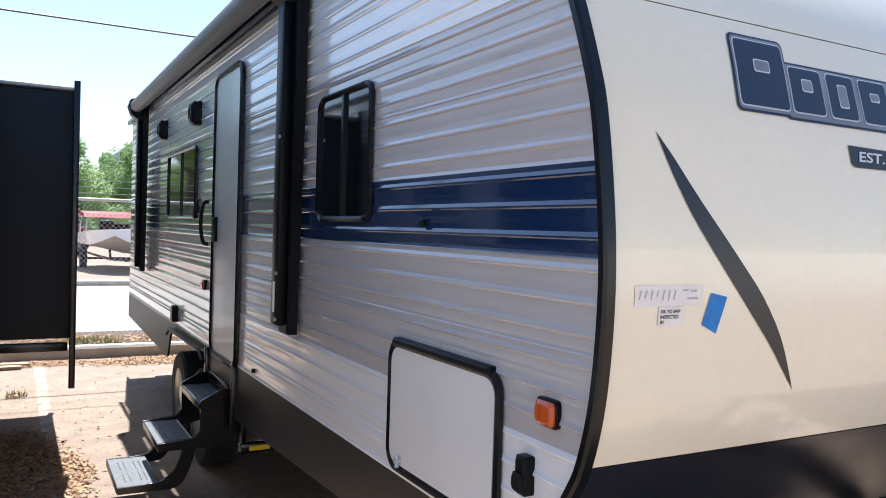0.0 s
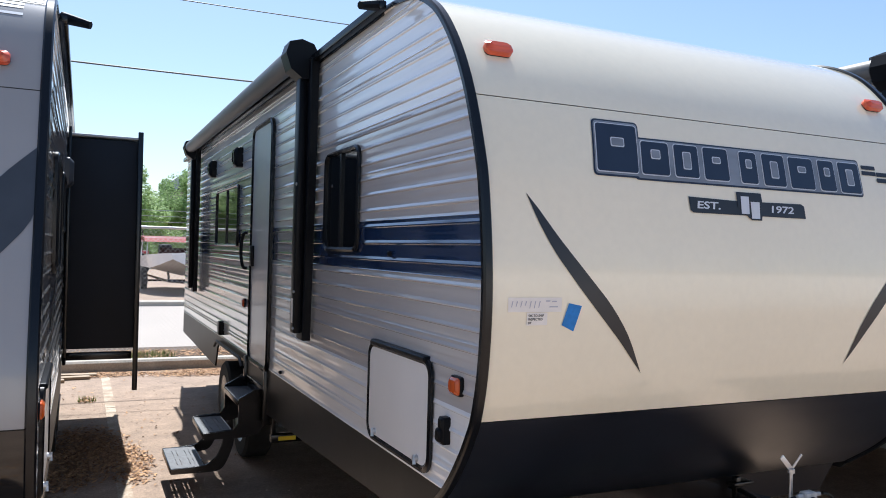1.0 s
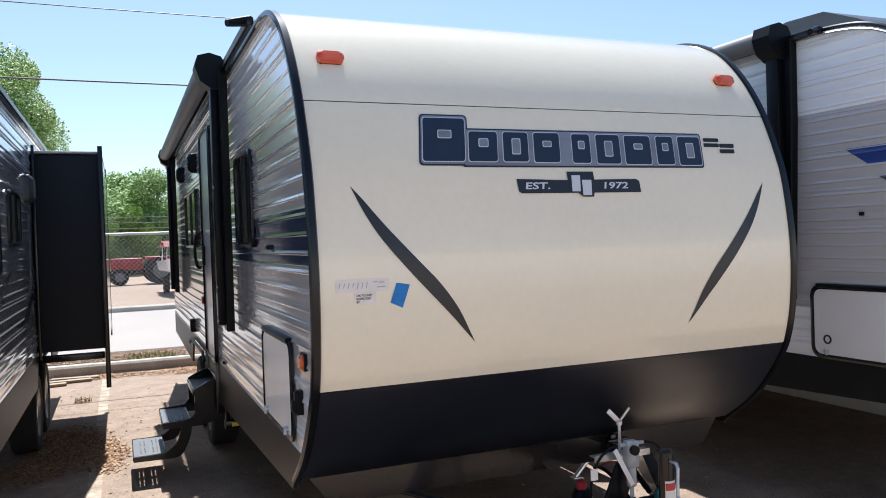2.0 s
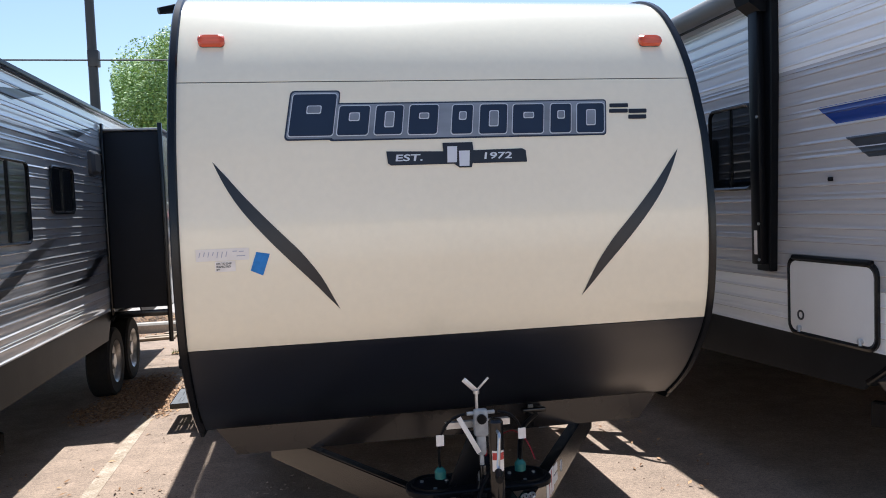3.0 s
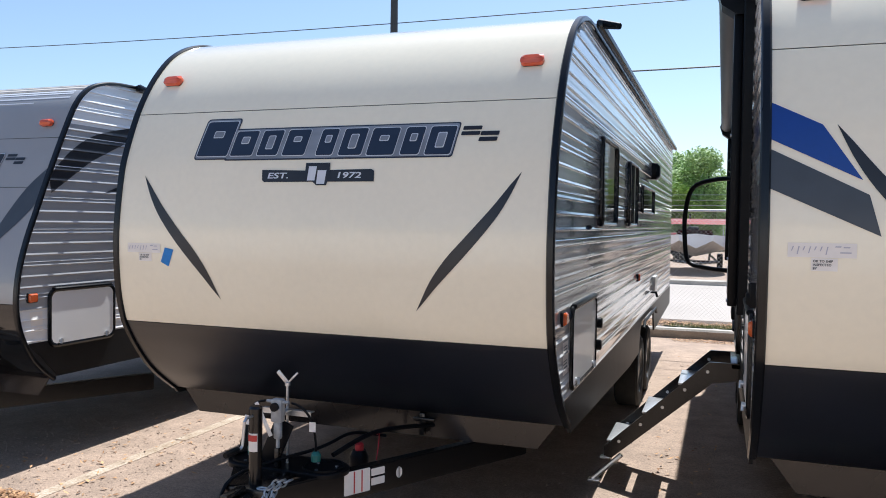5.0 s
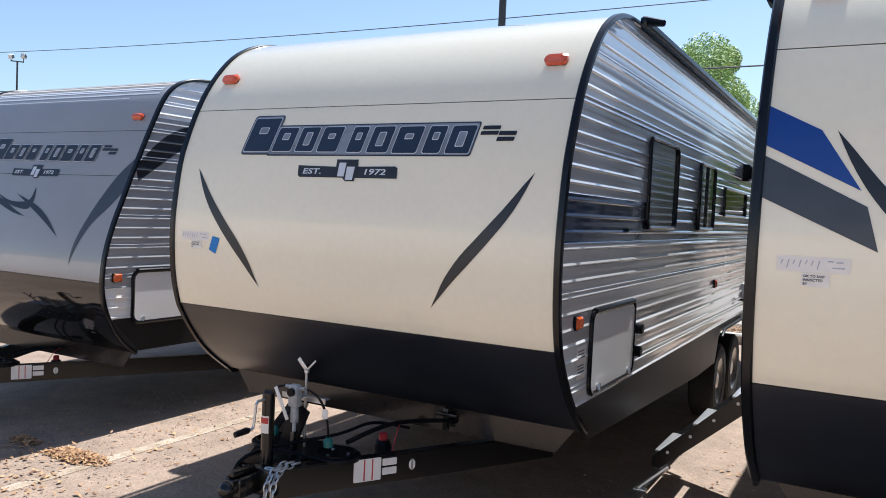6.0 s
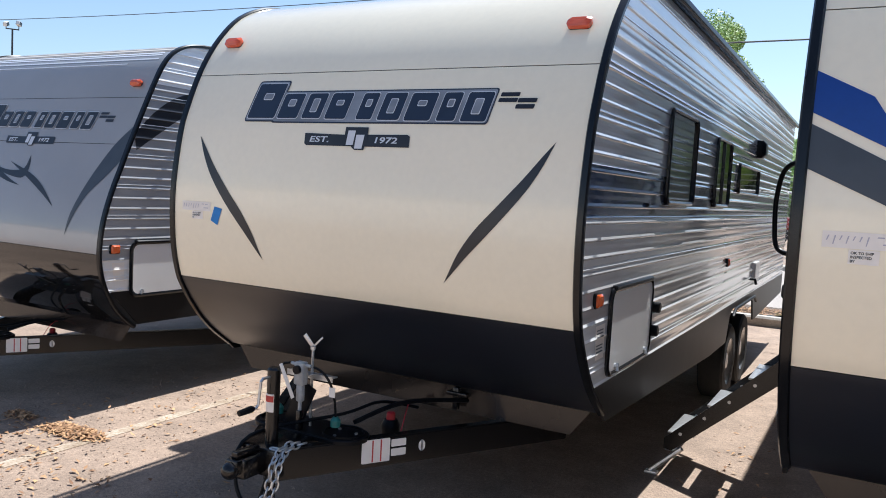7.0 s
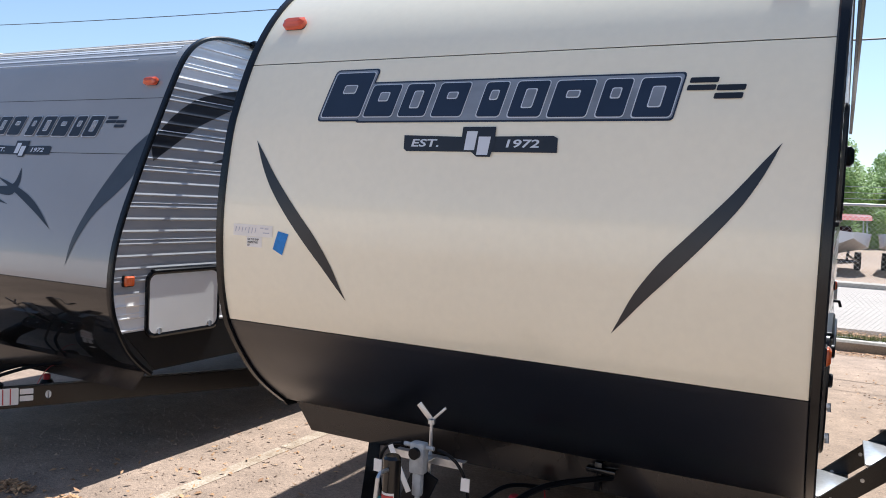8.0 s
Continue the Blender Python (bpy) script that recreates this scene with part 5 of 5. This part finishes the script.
part("stripe_line", decal([[(0.1, 2.615), (W - 0.42, 2.615), (W - 0.42, 2.607), (0.1, 2.607)]], S3.front, 0.002), LIGHT_INK, t3, smooth=False)
part("seam_line", decal([[(0.03, z), (W - 0.03, z), (W - 0.03, z - 0.007), (0.03, z - 0.007)] for z in (2.732, 2.757, 2.778)], S3.front, 0.002), SEAM_GREY, t3, smooth=False)
R3 = rib_levels(1.1, 2.8, S3.z0)
part("blade_graphic", decal([smooth_line([(2.38, 2.05), (2.6, 2.26), (2.87, 2.40), (3.4, 2.52)], 4) + [(3.15, 2.36), (2.77, 2.18), (2.40, 1.93)]], S3.right_rib, 0.002, cuts=R3), BLACK_INK, t3)
part("blade_graphic", decal([smooth_line([(2.9, 1.95), (3.2, 2.05), (3.5, 2.12)], 4) + [(3.2, 1.98)]], S3.right_rib, 0.002, cuts=R3), BLACK_INK, t3)
part("blade_graphic", decal([smooth_line([(3.0, 1.2), (3.6, 1.42), (4.2, 1.58), (4.75, 1.66)], 4) + [(4.2, 1.5), (3.6, 1.32)]], S3.right_rib, 0.002, cuts=R3), BLACK_INK, t3)
part("blade_graphic", decal([smooth_line([(4.9, 1.22), (5.5, 1.32), (6.1, 1.52)], 4) + [(6.1, 1.42), (5.5, 1.24)]], S3.right_rib, 0.002, cuts=R3), BLACK_INK, t3)
part("blade_graphic", decal([[(3.4, 2.62), (4.1, 2.70), (4.6, 2.74), (3.9, 2.60)], [(4.6, 2.46), (5.6, 2.58), (6.0, 2.64), (5.4, 2.48)]], S3.right_rib, 0.002, cuts=R3), BLACK_INK, t3)
hatch(S3, 1, 2.36, 3.0, 0.83, 1.255)
marker(S3, 1, 2.23, 1.20)
part("data_sticker", decal([[(2.21, 1.1), (2.32, 1.1), (2.32, 0.97), (2.23, 0.97)]], S3.right_rib, 0.002, cuts=rib_levels(0.9, 1.2, S3.z0)), PAPER, t3)
window(S3, 1, 3.30, 4.08, 1.62, 2.20)
window(S3, 1, 4.57, 5.18, 1.83, 2.21)
small_box(S3, 1, 5.85, 2.30, 0.26, 0.22, 0.06, "range_vent", ROOF_UNIT, 0.03)
bm = B()
box(bm, W + 0.001, W + 0.56, 6.24, 8.36, 0.90, 2.62, 0.006)
sl = part("slide_out", bm, SLIDE, t3, "black slide-out room, opened")
for y in (6.2, 8.36):
    bm = B()
    box(bm, W + 0.535, W + 0.575, y, y + 0.04, 0.55 if y < 7 else 0.8, 2.70, 0.004)
    part("flange", bm, STEEL_BLACK, sl)
bm = B()
box(bm, W + 0.0, W + 0.57, 6.22, 8.38, 2.635, 2.655, 0.006)
part("slide_topper", bm, ROOF, sl)
bm = B()
box(bm, W + 0.012, W + 0.035, 6.18, 6.24, 0.84, 2.70, 0.004)
part("flange", bm, STEEL_BLACK, sl)
bm = B()
box(bm, W + 0.0, W + 0.53, 6.3, 6.36, 0.80, 0.86, 0.005)
part("slide_rail", bm, STEEL_BLACK, sl)
part("slide_rail", box(B(), W + 0.0, W + 0.53, 8.2, 8.26, 0.80, 0.86, 0.005), STEEL_BLACK, sl)
part("slide_siding", box(B(), W + 0.562, W + 0.572, 6.28, 8.32, 0.92, 2.58), SIDE_DARK, sl)
hitch(S3, 1.47, 0.39, 1.33)


# ---- behind the fence ----
fence = thing("chain_link_fence", 0, 12.3, 0, "galvanised chain-link fence with wire strands along the top", "fence")
FX0, FX1, FH = -16.0, 14.0, 2.03
verts, faces = [], []
step, rr = 0.075, 0.0009
for sgn in (1, -1):
    n = int((FX1 - FX0 + FH) / step)
    for k in range(n):
        a = FX0 - FH + k * step
        x0, x1, z0, z1 = a, a + FH, 0.04, FH
        if x0 < FX0:
            z0 += FX0 - x0
            x0 = FX0
        if x1 > FX1:
            z1 -= x1 - FX1
            x1 = FX1
        if z1 - z0 < 0.05:
            continue
        if sgn < 0:
            x0, x1 = FX0 + FX1 - x0, FX0 + FX1 - x1
        i = len(verts)
        verts += [(x0, -rr, z0), (x0 - sgn * rr, rr, z0 + rr), (x0 + sgn * rr, rr, z0 - rr), (x1, -rr, z1), (x1 - sgn * rr, rr, z1 + rr), (x1 + sgn * rr, rr, z1 - rr)]
        faces += [(i, i + 1, i + 4, i + 3), (i + 1, i + 2, i + 5, i + 4), (i + 2, i, i + 3, i + 5)]
me = bpy.data.meshes.new("chain_link")
me.from_pydata(verts, [], faces)
me.materials.append(GALV_FENCE)
ob = new("chain_link", me)
ob.parent = fence
tagged(ob, kind="stuff")
part("top_rail", tube(B(), [(FX0, 0, FH), (FX1, 0, FH)], 0.022, 8), GALV_FENCE, fence)
for k in range(11):
    x = FX0 + 3.0 * k + 0.35
    bm = B()
    tube(bm, [(x, 0.03, 0.0), (x, 0.03, FH + 0.03)], 0.027, 8)
    tube(bm, [(x, 0.03, FH), (x, -0.12, FH + 0.3)], 0.012, 6)
    part("post", bm, GALV_FENCE, fence)
for k in range(3):
    part("wire_strand", tube(B(), [(FX0, -0.03 - 0.045 * k, FH + 0.09 + 0.09 * k), (FX1, -0.03 - 0.045 * k, FH + 0.09 + 0.09 * k)], 0.004, 5), GALV_FENCE, fence)

# pole with the overhead wires, and the floodlight mast
pole = thing("utility_pole", -1.35, 11.02, 0, "dark slender lot pole carrying overhead wires", "pole")
part("shaft", tube(B(), [(0, 0, 0), (0, 0, 9.0)], [0.085, 0.055], 12), POLE, pole)
bm = B()
box(bm, -0.06, 0.1, -0.08, 0.06, 4.15, 4.4, 0.01)
box(bm, -0.08, 0.08, -0.08, 0.08, 0.0, 0.02)
part("bracket", bm, POLE, pole)
for z, r, lab in ((4.27, 0.013, "black overhead cable"), (5.34, 0.008, "thin grey overhead cable")):
    bm = B()
    pts = [(x, 11.02, z + 0.0011 * (x - 1) ** 2 - 0.02) for x in np.linspace(-30, 32, 40)]
    tube(bm, pts, r, 6)
    tagged(part("overhead_wire", bm, POLE), lab + " strung along the lot", "wire")
mast = thing("floodlight_mast", -13.25, 9.45, 0, "thin mast with two floodlights", "street lamp")
part("shaft", tube(B(), [(0, 0, 0), (0, 0, 4.93)], [0.03, 0.02], 10), POLE, mast)
for sx in (-1, 1):
    m = Matrix.Translation((sx * 0.07, sx * 0.11, 5.05 + 0.02 * sx)) @ Matrix.Rotation(radians(28), 4, "Z") @ Matrix.Rotation(radians(-22 * sx), 4, "X")
    lamp = part("floodlight", box(B(), -0.045, 0.045, -0.06, 0.06, -0.05, 0.05, 0.012, m), GALV_FENCE, mast)
    part("lens", box(B(), 0.045, 0.05, -0.048, 0.048, -0.038, 0.038, 0.0, m), GLASS, lamp)
    part("bracket", tube(B(), [(sx * 0.07, sx * 0.11, 4.93), (sx * 0.07, sx * 0.11, 5.03)], 0.01, 6), POLE, mast)
part("cross_arm", tube(B(), [(-0.075, -0.118, 4.93), (0.075, 0.118, 4.93)], 0.014, 8), POLE, mast)
lp = thing("street_lamp", 3.2, 60, 0, "dark lamp post among the trees", "street lamp")
part("shaft", tube(B(), [(0, 0, 0), (0, 0, 6.2)], [0.1, 0.07], 10), POLE, lp)
part("lamp_head", box(B(), -0.15, 0.55, -0.18, 0.18, 6.1, 6.3, 0.04), POLE, lp)


def boat(x, y, turn, canopy):
    root = thing("motor_boat", x, y, 0, "white motor boat on a trailer with a red canopy frame" if canopy else "white motor boat on a trailer", "boat", "boats behind the fence")
    bm = B()
    rows = []
    for t in np.linspace(0, 1, 12):
        yy = -2.8 + 5.6 * t
        w = 1.22 * (1 - max(0, (0.3 - t) / 0.3) ** 2.2 * 0.5)
        sheer = 1.28 + 0.18 * (1 - t) ** 2
        keel = 0.62 + 0.35 * max(0, (0.3 - t) / 0.3) ** 2
        rows.append([bm.verts.new(v) for v in ((-w * 0.86, yy, sheer - 0.02), (-w, yy, sheer), (-w * 0.93, yy, keel + 0.28), (0, yy, keel), (w * 0.93, yy, keel + 0.28), (w, yy, sheer), (w * 0.86, yy, sheer - 0.02), (0, yy, sheer - 0.12 + 0.16 * (1 - t)))])
    for a, b in zip(rows, rows[1:]):
        for k in range(8):
            f = bm.faces.new((a[k], a[(k + 1) % 8], b[(k + 1) % 8], b[k]))
            f.material_index = 1 if k in (2, 3) else 0
    bm.faces.new(rows[0])
    bm.faces.new(rows[-1][::-1])
    part("hull", bm, [HULL, HULL_DARK], root)
    bm = B()
    plate(bm, [(-0.8, 1.2), (0.8, 1.2), (0.62, 1.62), (-0.62, 1.62)], lambda u, v, d: (u, -0.5 + (v - 1.2) * 0.6 + d, v), 0, 0.012)
    part("windscreen", bm, GLASS, root)
    bm = B()
    for sx in (-1, 1):
        tube(bm, [(sx * 0.75, -3.0, 0.5), (sx * 0.75, 2.6, 0.5)], 0.045, 8)
        tube(bm, [(sx * 0.5, -1.5, 0.5), (sx * 0.55, -1.5, 0.85)], 0.04, 6)
    tube(bm, [(-0.75, -3.0, 0.5), (0, -4.2, 0.48), (0.75, -3.0, 0.5)], 0.045, 8)
    tube(bm, [(-1.0, 1.2, 0.34), (1.0, 1.2, 0.34)], 0.04, 8)
    part("boat_trailer", bm, STEEL_BLACK, root)
    for sx in (-1, 1):
        part("wheel", tube(B(), [(sx * 0.92, 1.2, 0.34), (sx * 1.12, 1.2, 0.34)], 0.33, 18), RUBBER, root)
    part("outboard", box(B(), -0.25, 0.25, 2.75, 3.25, 0.75, 1.75, 0.08), PLASTIC, root)
    if canopy:
        for yy in (-0.4, 1.2):
            bow = tube(B(), [(-1.15, yy, 1.25), (-1.1, yy, 1.9), (1.1, yy, 1.9), (1.15, yy, 1.25)], 0.03, 8)
            part("canopy_frame", bow, ZINC, root)
        bm = B()
        extrude_x(bm, [(-0.7, 1.84), (-0.55, 1.98), (0.4, 2.06), (1.35, 1.98), (1.5, 1.84), (0.4, 1.92)], -1.25, 1.25)
        part("canopy", bm, TRACTOR_RED, root, "red fabric canopy")
    root.rotation_euler = (0, 0, radians(turn))
    return root


boat(3.25, 30.2, 3, True)
boat(6.05, 31.0, -4, False)
boat(-7.5, 30, -10, False)


def tractor(x, y, turn):
    root = thing("tractor", x, y, 0, "red compact tractor parked on the drive", "tractor")
    bm = B()
    box(bm, -1.4, 0.1, -0.35, 0.35, 0.75, 1.35, 0.1)
    part("bonnet", bm, TRACTOR_RED, root)
    bm = B()
    for sy in (-1, 1):
        box(bm, 0.2, 1.5, sy * 0.65 - 0.2, sy * 0.65 + 0.2, 1.25, 1.4, 0.06)
    part("mudguard", bm, TRACTOR_RED, root)
    bm = B()
    box(bm, -1.35, 1.2, -0.2, 0.2, 0.5, 0.8, 0.04)
    part("chassis", bm, STEEL_BLACK, root)
    bm = B()
    box(bm, 0.5, 1.0, -0.25, 0.25, 1.05, 1.2, 0.05)
    box(bm, 0.95, 1.1, -0.25, 0.25, 1.15, 1.65, 0.05)
    part("seat", bm, PLASTIC, root)
    bm = B()
    tube(bm, [(1.2, -0.5, 0.9), (1.2, -0.5, 2.4), (1.2, 0.5, 2.4), (1.2, 0.5, 0.9)], 0.04, 8)
    part("roll_bar", bm, STEEL_BLACK, root)
    for xx, r, w in ((-1.05, 0.42, 0.25), (0.85, 0.68, 0.38)):
        for sy in (-1, 1):
            wh = part("wheel", tube(B(), [(xx, sy * (0.72 - w / 2), r), (xx, sy * (0.72 + w / 2), r)], r, 22), RUBBER, root)
            part("rim", tube(B(), [(xx, sy * (0.72 + w / 2), r), (xx, sy * (0.73 + w / 2), r)], r * 0.55, 16), AWNING, wh)
    root.rotation_euler = (0, 0, radians(turn))


tractor(1.45, 41.0, 4)
tractor(-4.0, 43.5, -8)


def tree(name_label, height, spread, seed, leaves, size):
    r = random.Random(seed)
    root = thing("tree", 0, 0, 0, name_label, "tree", "trees behind the lot")
    bm = B()
    trunk_top = height * 0.55
    tube(bm, [(0, 0, 0), (0.1, 0.05, height * 0.2), (0.0, 0.1, height * 0.4), (0.12, 0.0, trunk_top)], [0.032 * height, 0.024 * height, 0.018 * height, 0.008 * height], 9)
    tips = [(Vector((0.1, 0, height * 0.8)), spread * 0.55)]
    for k in range(9):
        a = k * 2.4 + r.uniform(-0.4, 0.4)
        z0 = height * r.uniform(0.22, 0.5)
        q = spread * r.uniform(0.45, 0.85)
        tip = Vector((q * math.cos(a), q * math.sin(a), z0 + height * r.uniform(0.12, 0.38)))
        mid = Vector((tip.x * 0.5, tip.y * 0.5, z0 + (tip.z - z0) * 0.65))
        tube(bm, [(0.05, 0.05, z0), mid, tip], [0.012 * height, 0.008 * height, 0.003 * height], 6)
        tips.append((tip, spread * r.uniform(0.3, 0.5)))
    for k in range(8):
        a, q = r.uniform(0, 6.28), spread * r.uniform(0.1, 0.7)
        tips.append((Vector((q * math.cos(a), q * math.sin(a), height * r.uniform(0.45, 0.93))), spread * r.uniform(0.2, 0.4)))
    part("trunk", bm, BARK, root)
    verts, faces = [], []
    for _ in range(leaves):
        c, rad = tips[r.randrange(len(tips))]
        d = Vector((r.gauss(0, 1), r.gauss(0, 1), r.gauss(0, 0.75))).normalized() * rad * (0.35 + 0.65 * r.random() ** 0.5)
        p = c + d
        u = Vector((r.gauss(0, 1), r.gauss(0, 1), r.gauss(0, 0.6))).normalized()
        v = u.orthogonal().normalized()
        s = size * r.uniform(0.6, 1.3)
        i = len(verts)
        verts += [tuple(p - u * s), tuple(p - v * s * 0.45), tuple(p + u * s), tuple(p + v * s * 0.45)]
        faces.append((i, i + 1, i + 2, i + 3))
    me = bpy.data.meshes.new("crown")
    me.from_pydata(verts, [], faces)
    me.materials.append(FOLIAGE)
    ob = new("crown", me)
    ob.parent = root
    return root


big = tree("tall green broadleaf tree behind the lot", 13.2, 4.6, 3, 60000, 0.11)
big.matrix_basis = pose(-7.0, 49, 0)
row_a = tree("bushy green tree behind the fence", 6.4, 3.4, 11, 20000, 0.12)
row_a.matrix_basis = pose(-2.5, 57, 0)
row_b = tree("bushy green tree behind the fence", 7.2, 3.0, 23, 20000, 0.12)
row_b.matrix_basis = pose(2.0, 60, 0)
rr = random.Random(5)
for k, x in enumerate((-24, -19, -14, -9.5, 13.5, 18, 23, 28, -29, -5.2, 0.2)):
    src = row_a if k % 2 else row_b
    sc = rr.uniform(0.82, 1.02)
    c = copy_thing(src, pose(x, rr.uniform(57, 63), 0, 0, 0, rr.uniform(0, 360)))
    c.scale = (sc, sc, sc)


def thicket(height, spread, seed, leaves, size):
    """A many-stemmed shrub tree in leaf down to the ground."""
    r = random.Random(seed)
    root = thing("shrub_tree", 0, 0, 0, "dense green shrub tree in leaf to the ground", "tree", "trees behind the lot")
    bm = B()
    clumps = []
    for k in range(34):
        a, q = r.uniform(0, 6.283), spread * math.sqrt(r.random())
        z = height * (0.08 + 0.84 * r.random()) * (1 - 0.28 * (q / spread) ** 2)
        clumps.append((Vector((q * math.cos(a), q * math.sin(a), z)), height * r.uniform(0.07, 0.15)))
    for c, _ in clumps[:9]:
        tube(bm, [(c.x * 0.2, c.y * 0.2, 0), (c.x * 0.6, c.y * 0.6, c.z * 0.6), tuple(c)], [0.09, 0.05, 0.02], 6)
    part("trunk", bm, BARK, root)
    verts, faces = [], []
    for _ in range(leaves):
        c, rad = clumps[r.randrange(len(clumps))]
        p = c + Vector((r.gauss(0, 1), r.gauss(0, 1), r.gauss(0, 0.8))).normalized() * rad * (0.3 + 0.75 * r.random() ** 0.6)
        u = Vector((r.gauss(0, 1), r.gauss(0, 1), r.gauss(0, 0.6))).normalized()
        v = u.orthogonal().normalized()
        q = size * r.uniform(0.6, 1.3)
        p.z = max(p.z, 0.1)
        i = len(verts)
        verts += [tuple(p - u * q), tuple(p - v * q * 0.5), tuple(p + u * q), tuple(p + v * q * 0.5)]
        faces.append((i, i + 1, i + 2, i + 3))
    me = bpy.data.meshes.new("crown")
    me.from_pydata(verts, [], faces)
    me.materials.append(FOLIAGE)
    new("crown", me).parent = root
    return root


bush = thicket(6.6, 2.0, 41, 16000, 0.12)
bush.matrix_basis = pose(-0.6, 58.5, 0)
for x, y, sc in ((-12.5, 59, 0.9), (-10, 58, 0.95), (-7.6, 59.5, 0.92), (-5.2, 58, 0.97), (-2.8, 59, 0.94), (1.5, 58, 1.0), (3.4, 59, 0.93), (5.2, 60, 0.6),
                 (-4, 68, 1.0), (-0.5, 69, 1.05), (2.8, 68, 1.08), (5.4, 69, 1.04), (7.0, 70.5, 0.95)):
    c = copy_thing(bush, pose(x, y, 0, 0, 0, rr.uniform(0, 360)))
    c.scale = (sc, sc, sc)
tall = copy_thing(row_b, pose(6.7, 64, 0, 0, 0, 40))
tall.scale = (0.75, 0.75, 1.02)
# barn-like warehouse with its steep roof edge
ob = thing("warehouse", 14, 85, 0, "beige stucco warehouse with a dark steep roof", "building")
prof = [(-6.2, 0.0), (-6.2, 6.5), (-4.7, 8.9), (0.0, 10.6), (4.7, 8.9), (6.2, 6.5), (6.2, 0.0)]
part("wall", plate(B(), prof, lambda u, v, d: (u, d, v), -10.0, 10.0), STUCCO, ob)
for (xa, za), (xb, zb) in zip(prof[1:5], prof[2:6]):
    n = Vector((za - zb, xb - xa)).normalized() * 0.16
    part("roof", plate(B(), [(xa, za + 0.01), (xb, zb + 0.01), (xb + n.x, zb + n.y), (xa + n.x, za + n.y)], lambda u, v, d: (u, d, v), -10.5, 10.5), POLE, ob)
for x in (-4.6, -1.6, 1.4):
    w = part("window", box(B(), x, x + 1.4, -10.06, -9.98, 1.2, 5.2, 0.01), POLE, ob, "dark window frame")
    part("pane", box(B(), x + 0.1, x + 1.3, -10.08, -10.05, 1.3, 5.1), GLASS, w)
part("wall_lamp", box(B(), -5.7, -5.3, -10.3, -10.0, 5.6, 6.0, 0.04), POLE, ob)

# loose boards by the kerb
for x, y, w, turn in ((-0.28, 10.2, 0.75, 4), (-0.12, 10.42, 0.6, -6), (-0.45, 9.98, 0.5, 9)):
    ob = tagged(part("loose_board", box(B(), -w / 2, w / 2, -0.06, 0.06, 0.0, 0.035, 0.004), BOARD), "sun-bleached loose wooden board on leaf litter", "board", "boards by the kerb")
    ob.matrix_basis = pose(x, y, 0.004, 0, 0, turn)

# garden hose along the kerb
bm = B()
tube(bm, smooth_line([(3.3, 11.15, 0.12), (3.8, 11.28, 0.115), (4.2, 11.1, 0.12), (4.6, 11.25, 0.115), (5.3, 11.18, 0.12)], 8), 0.016, 8)
tagged(part("hose", bm, PLASTIC), "black hose lying on the planting strip", "hose")
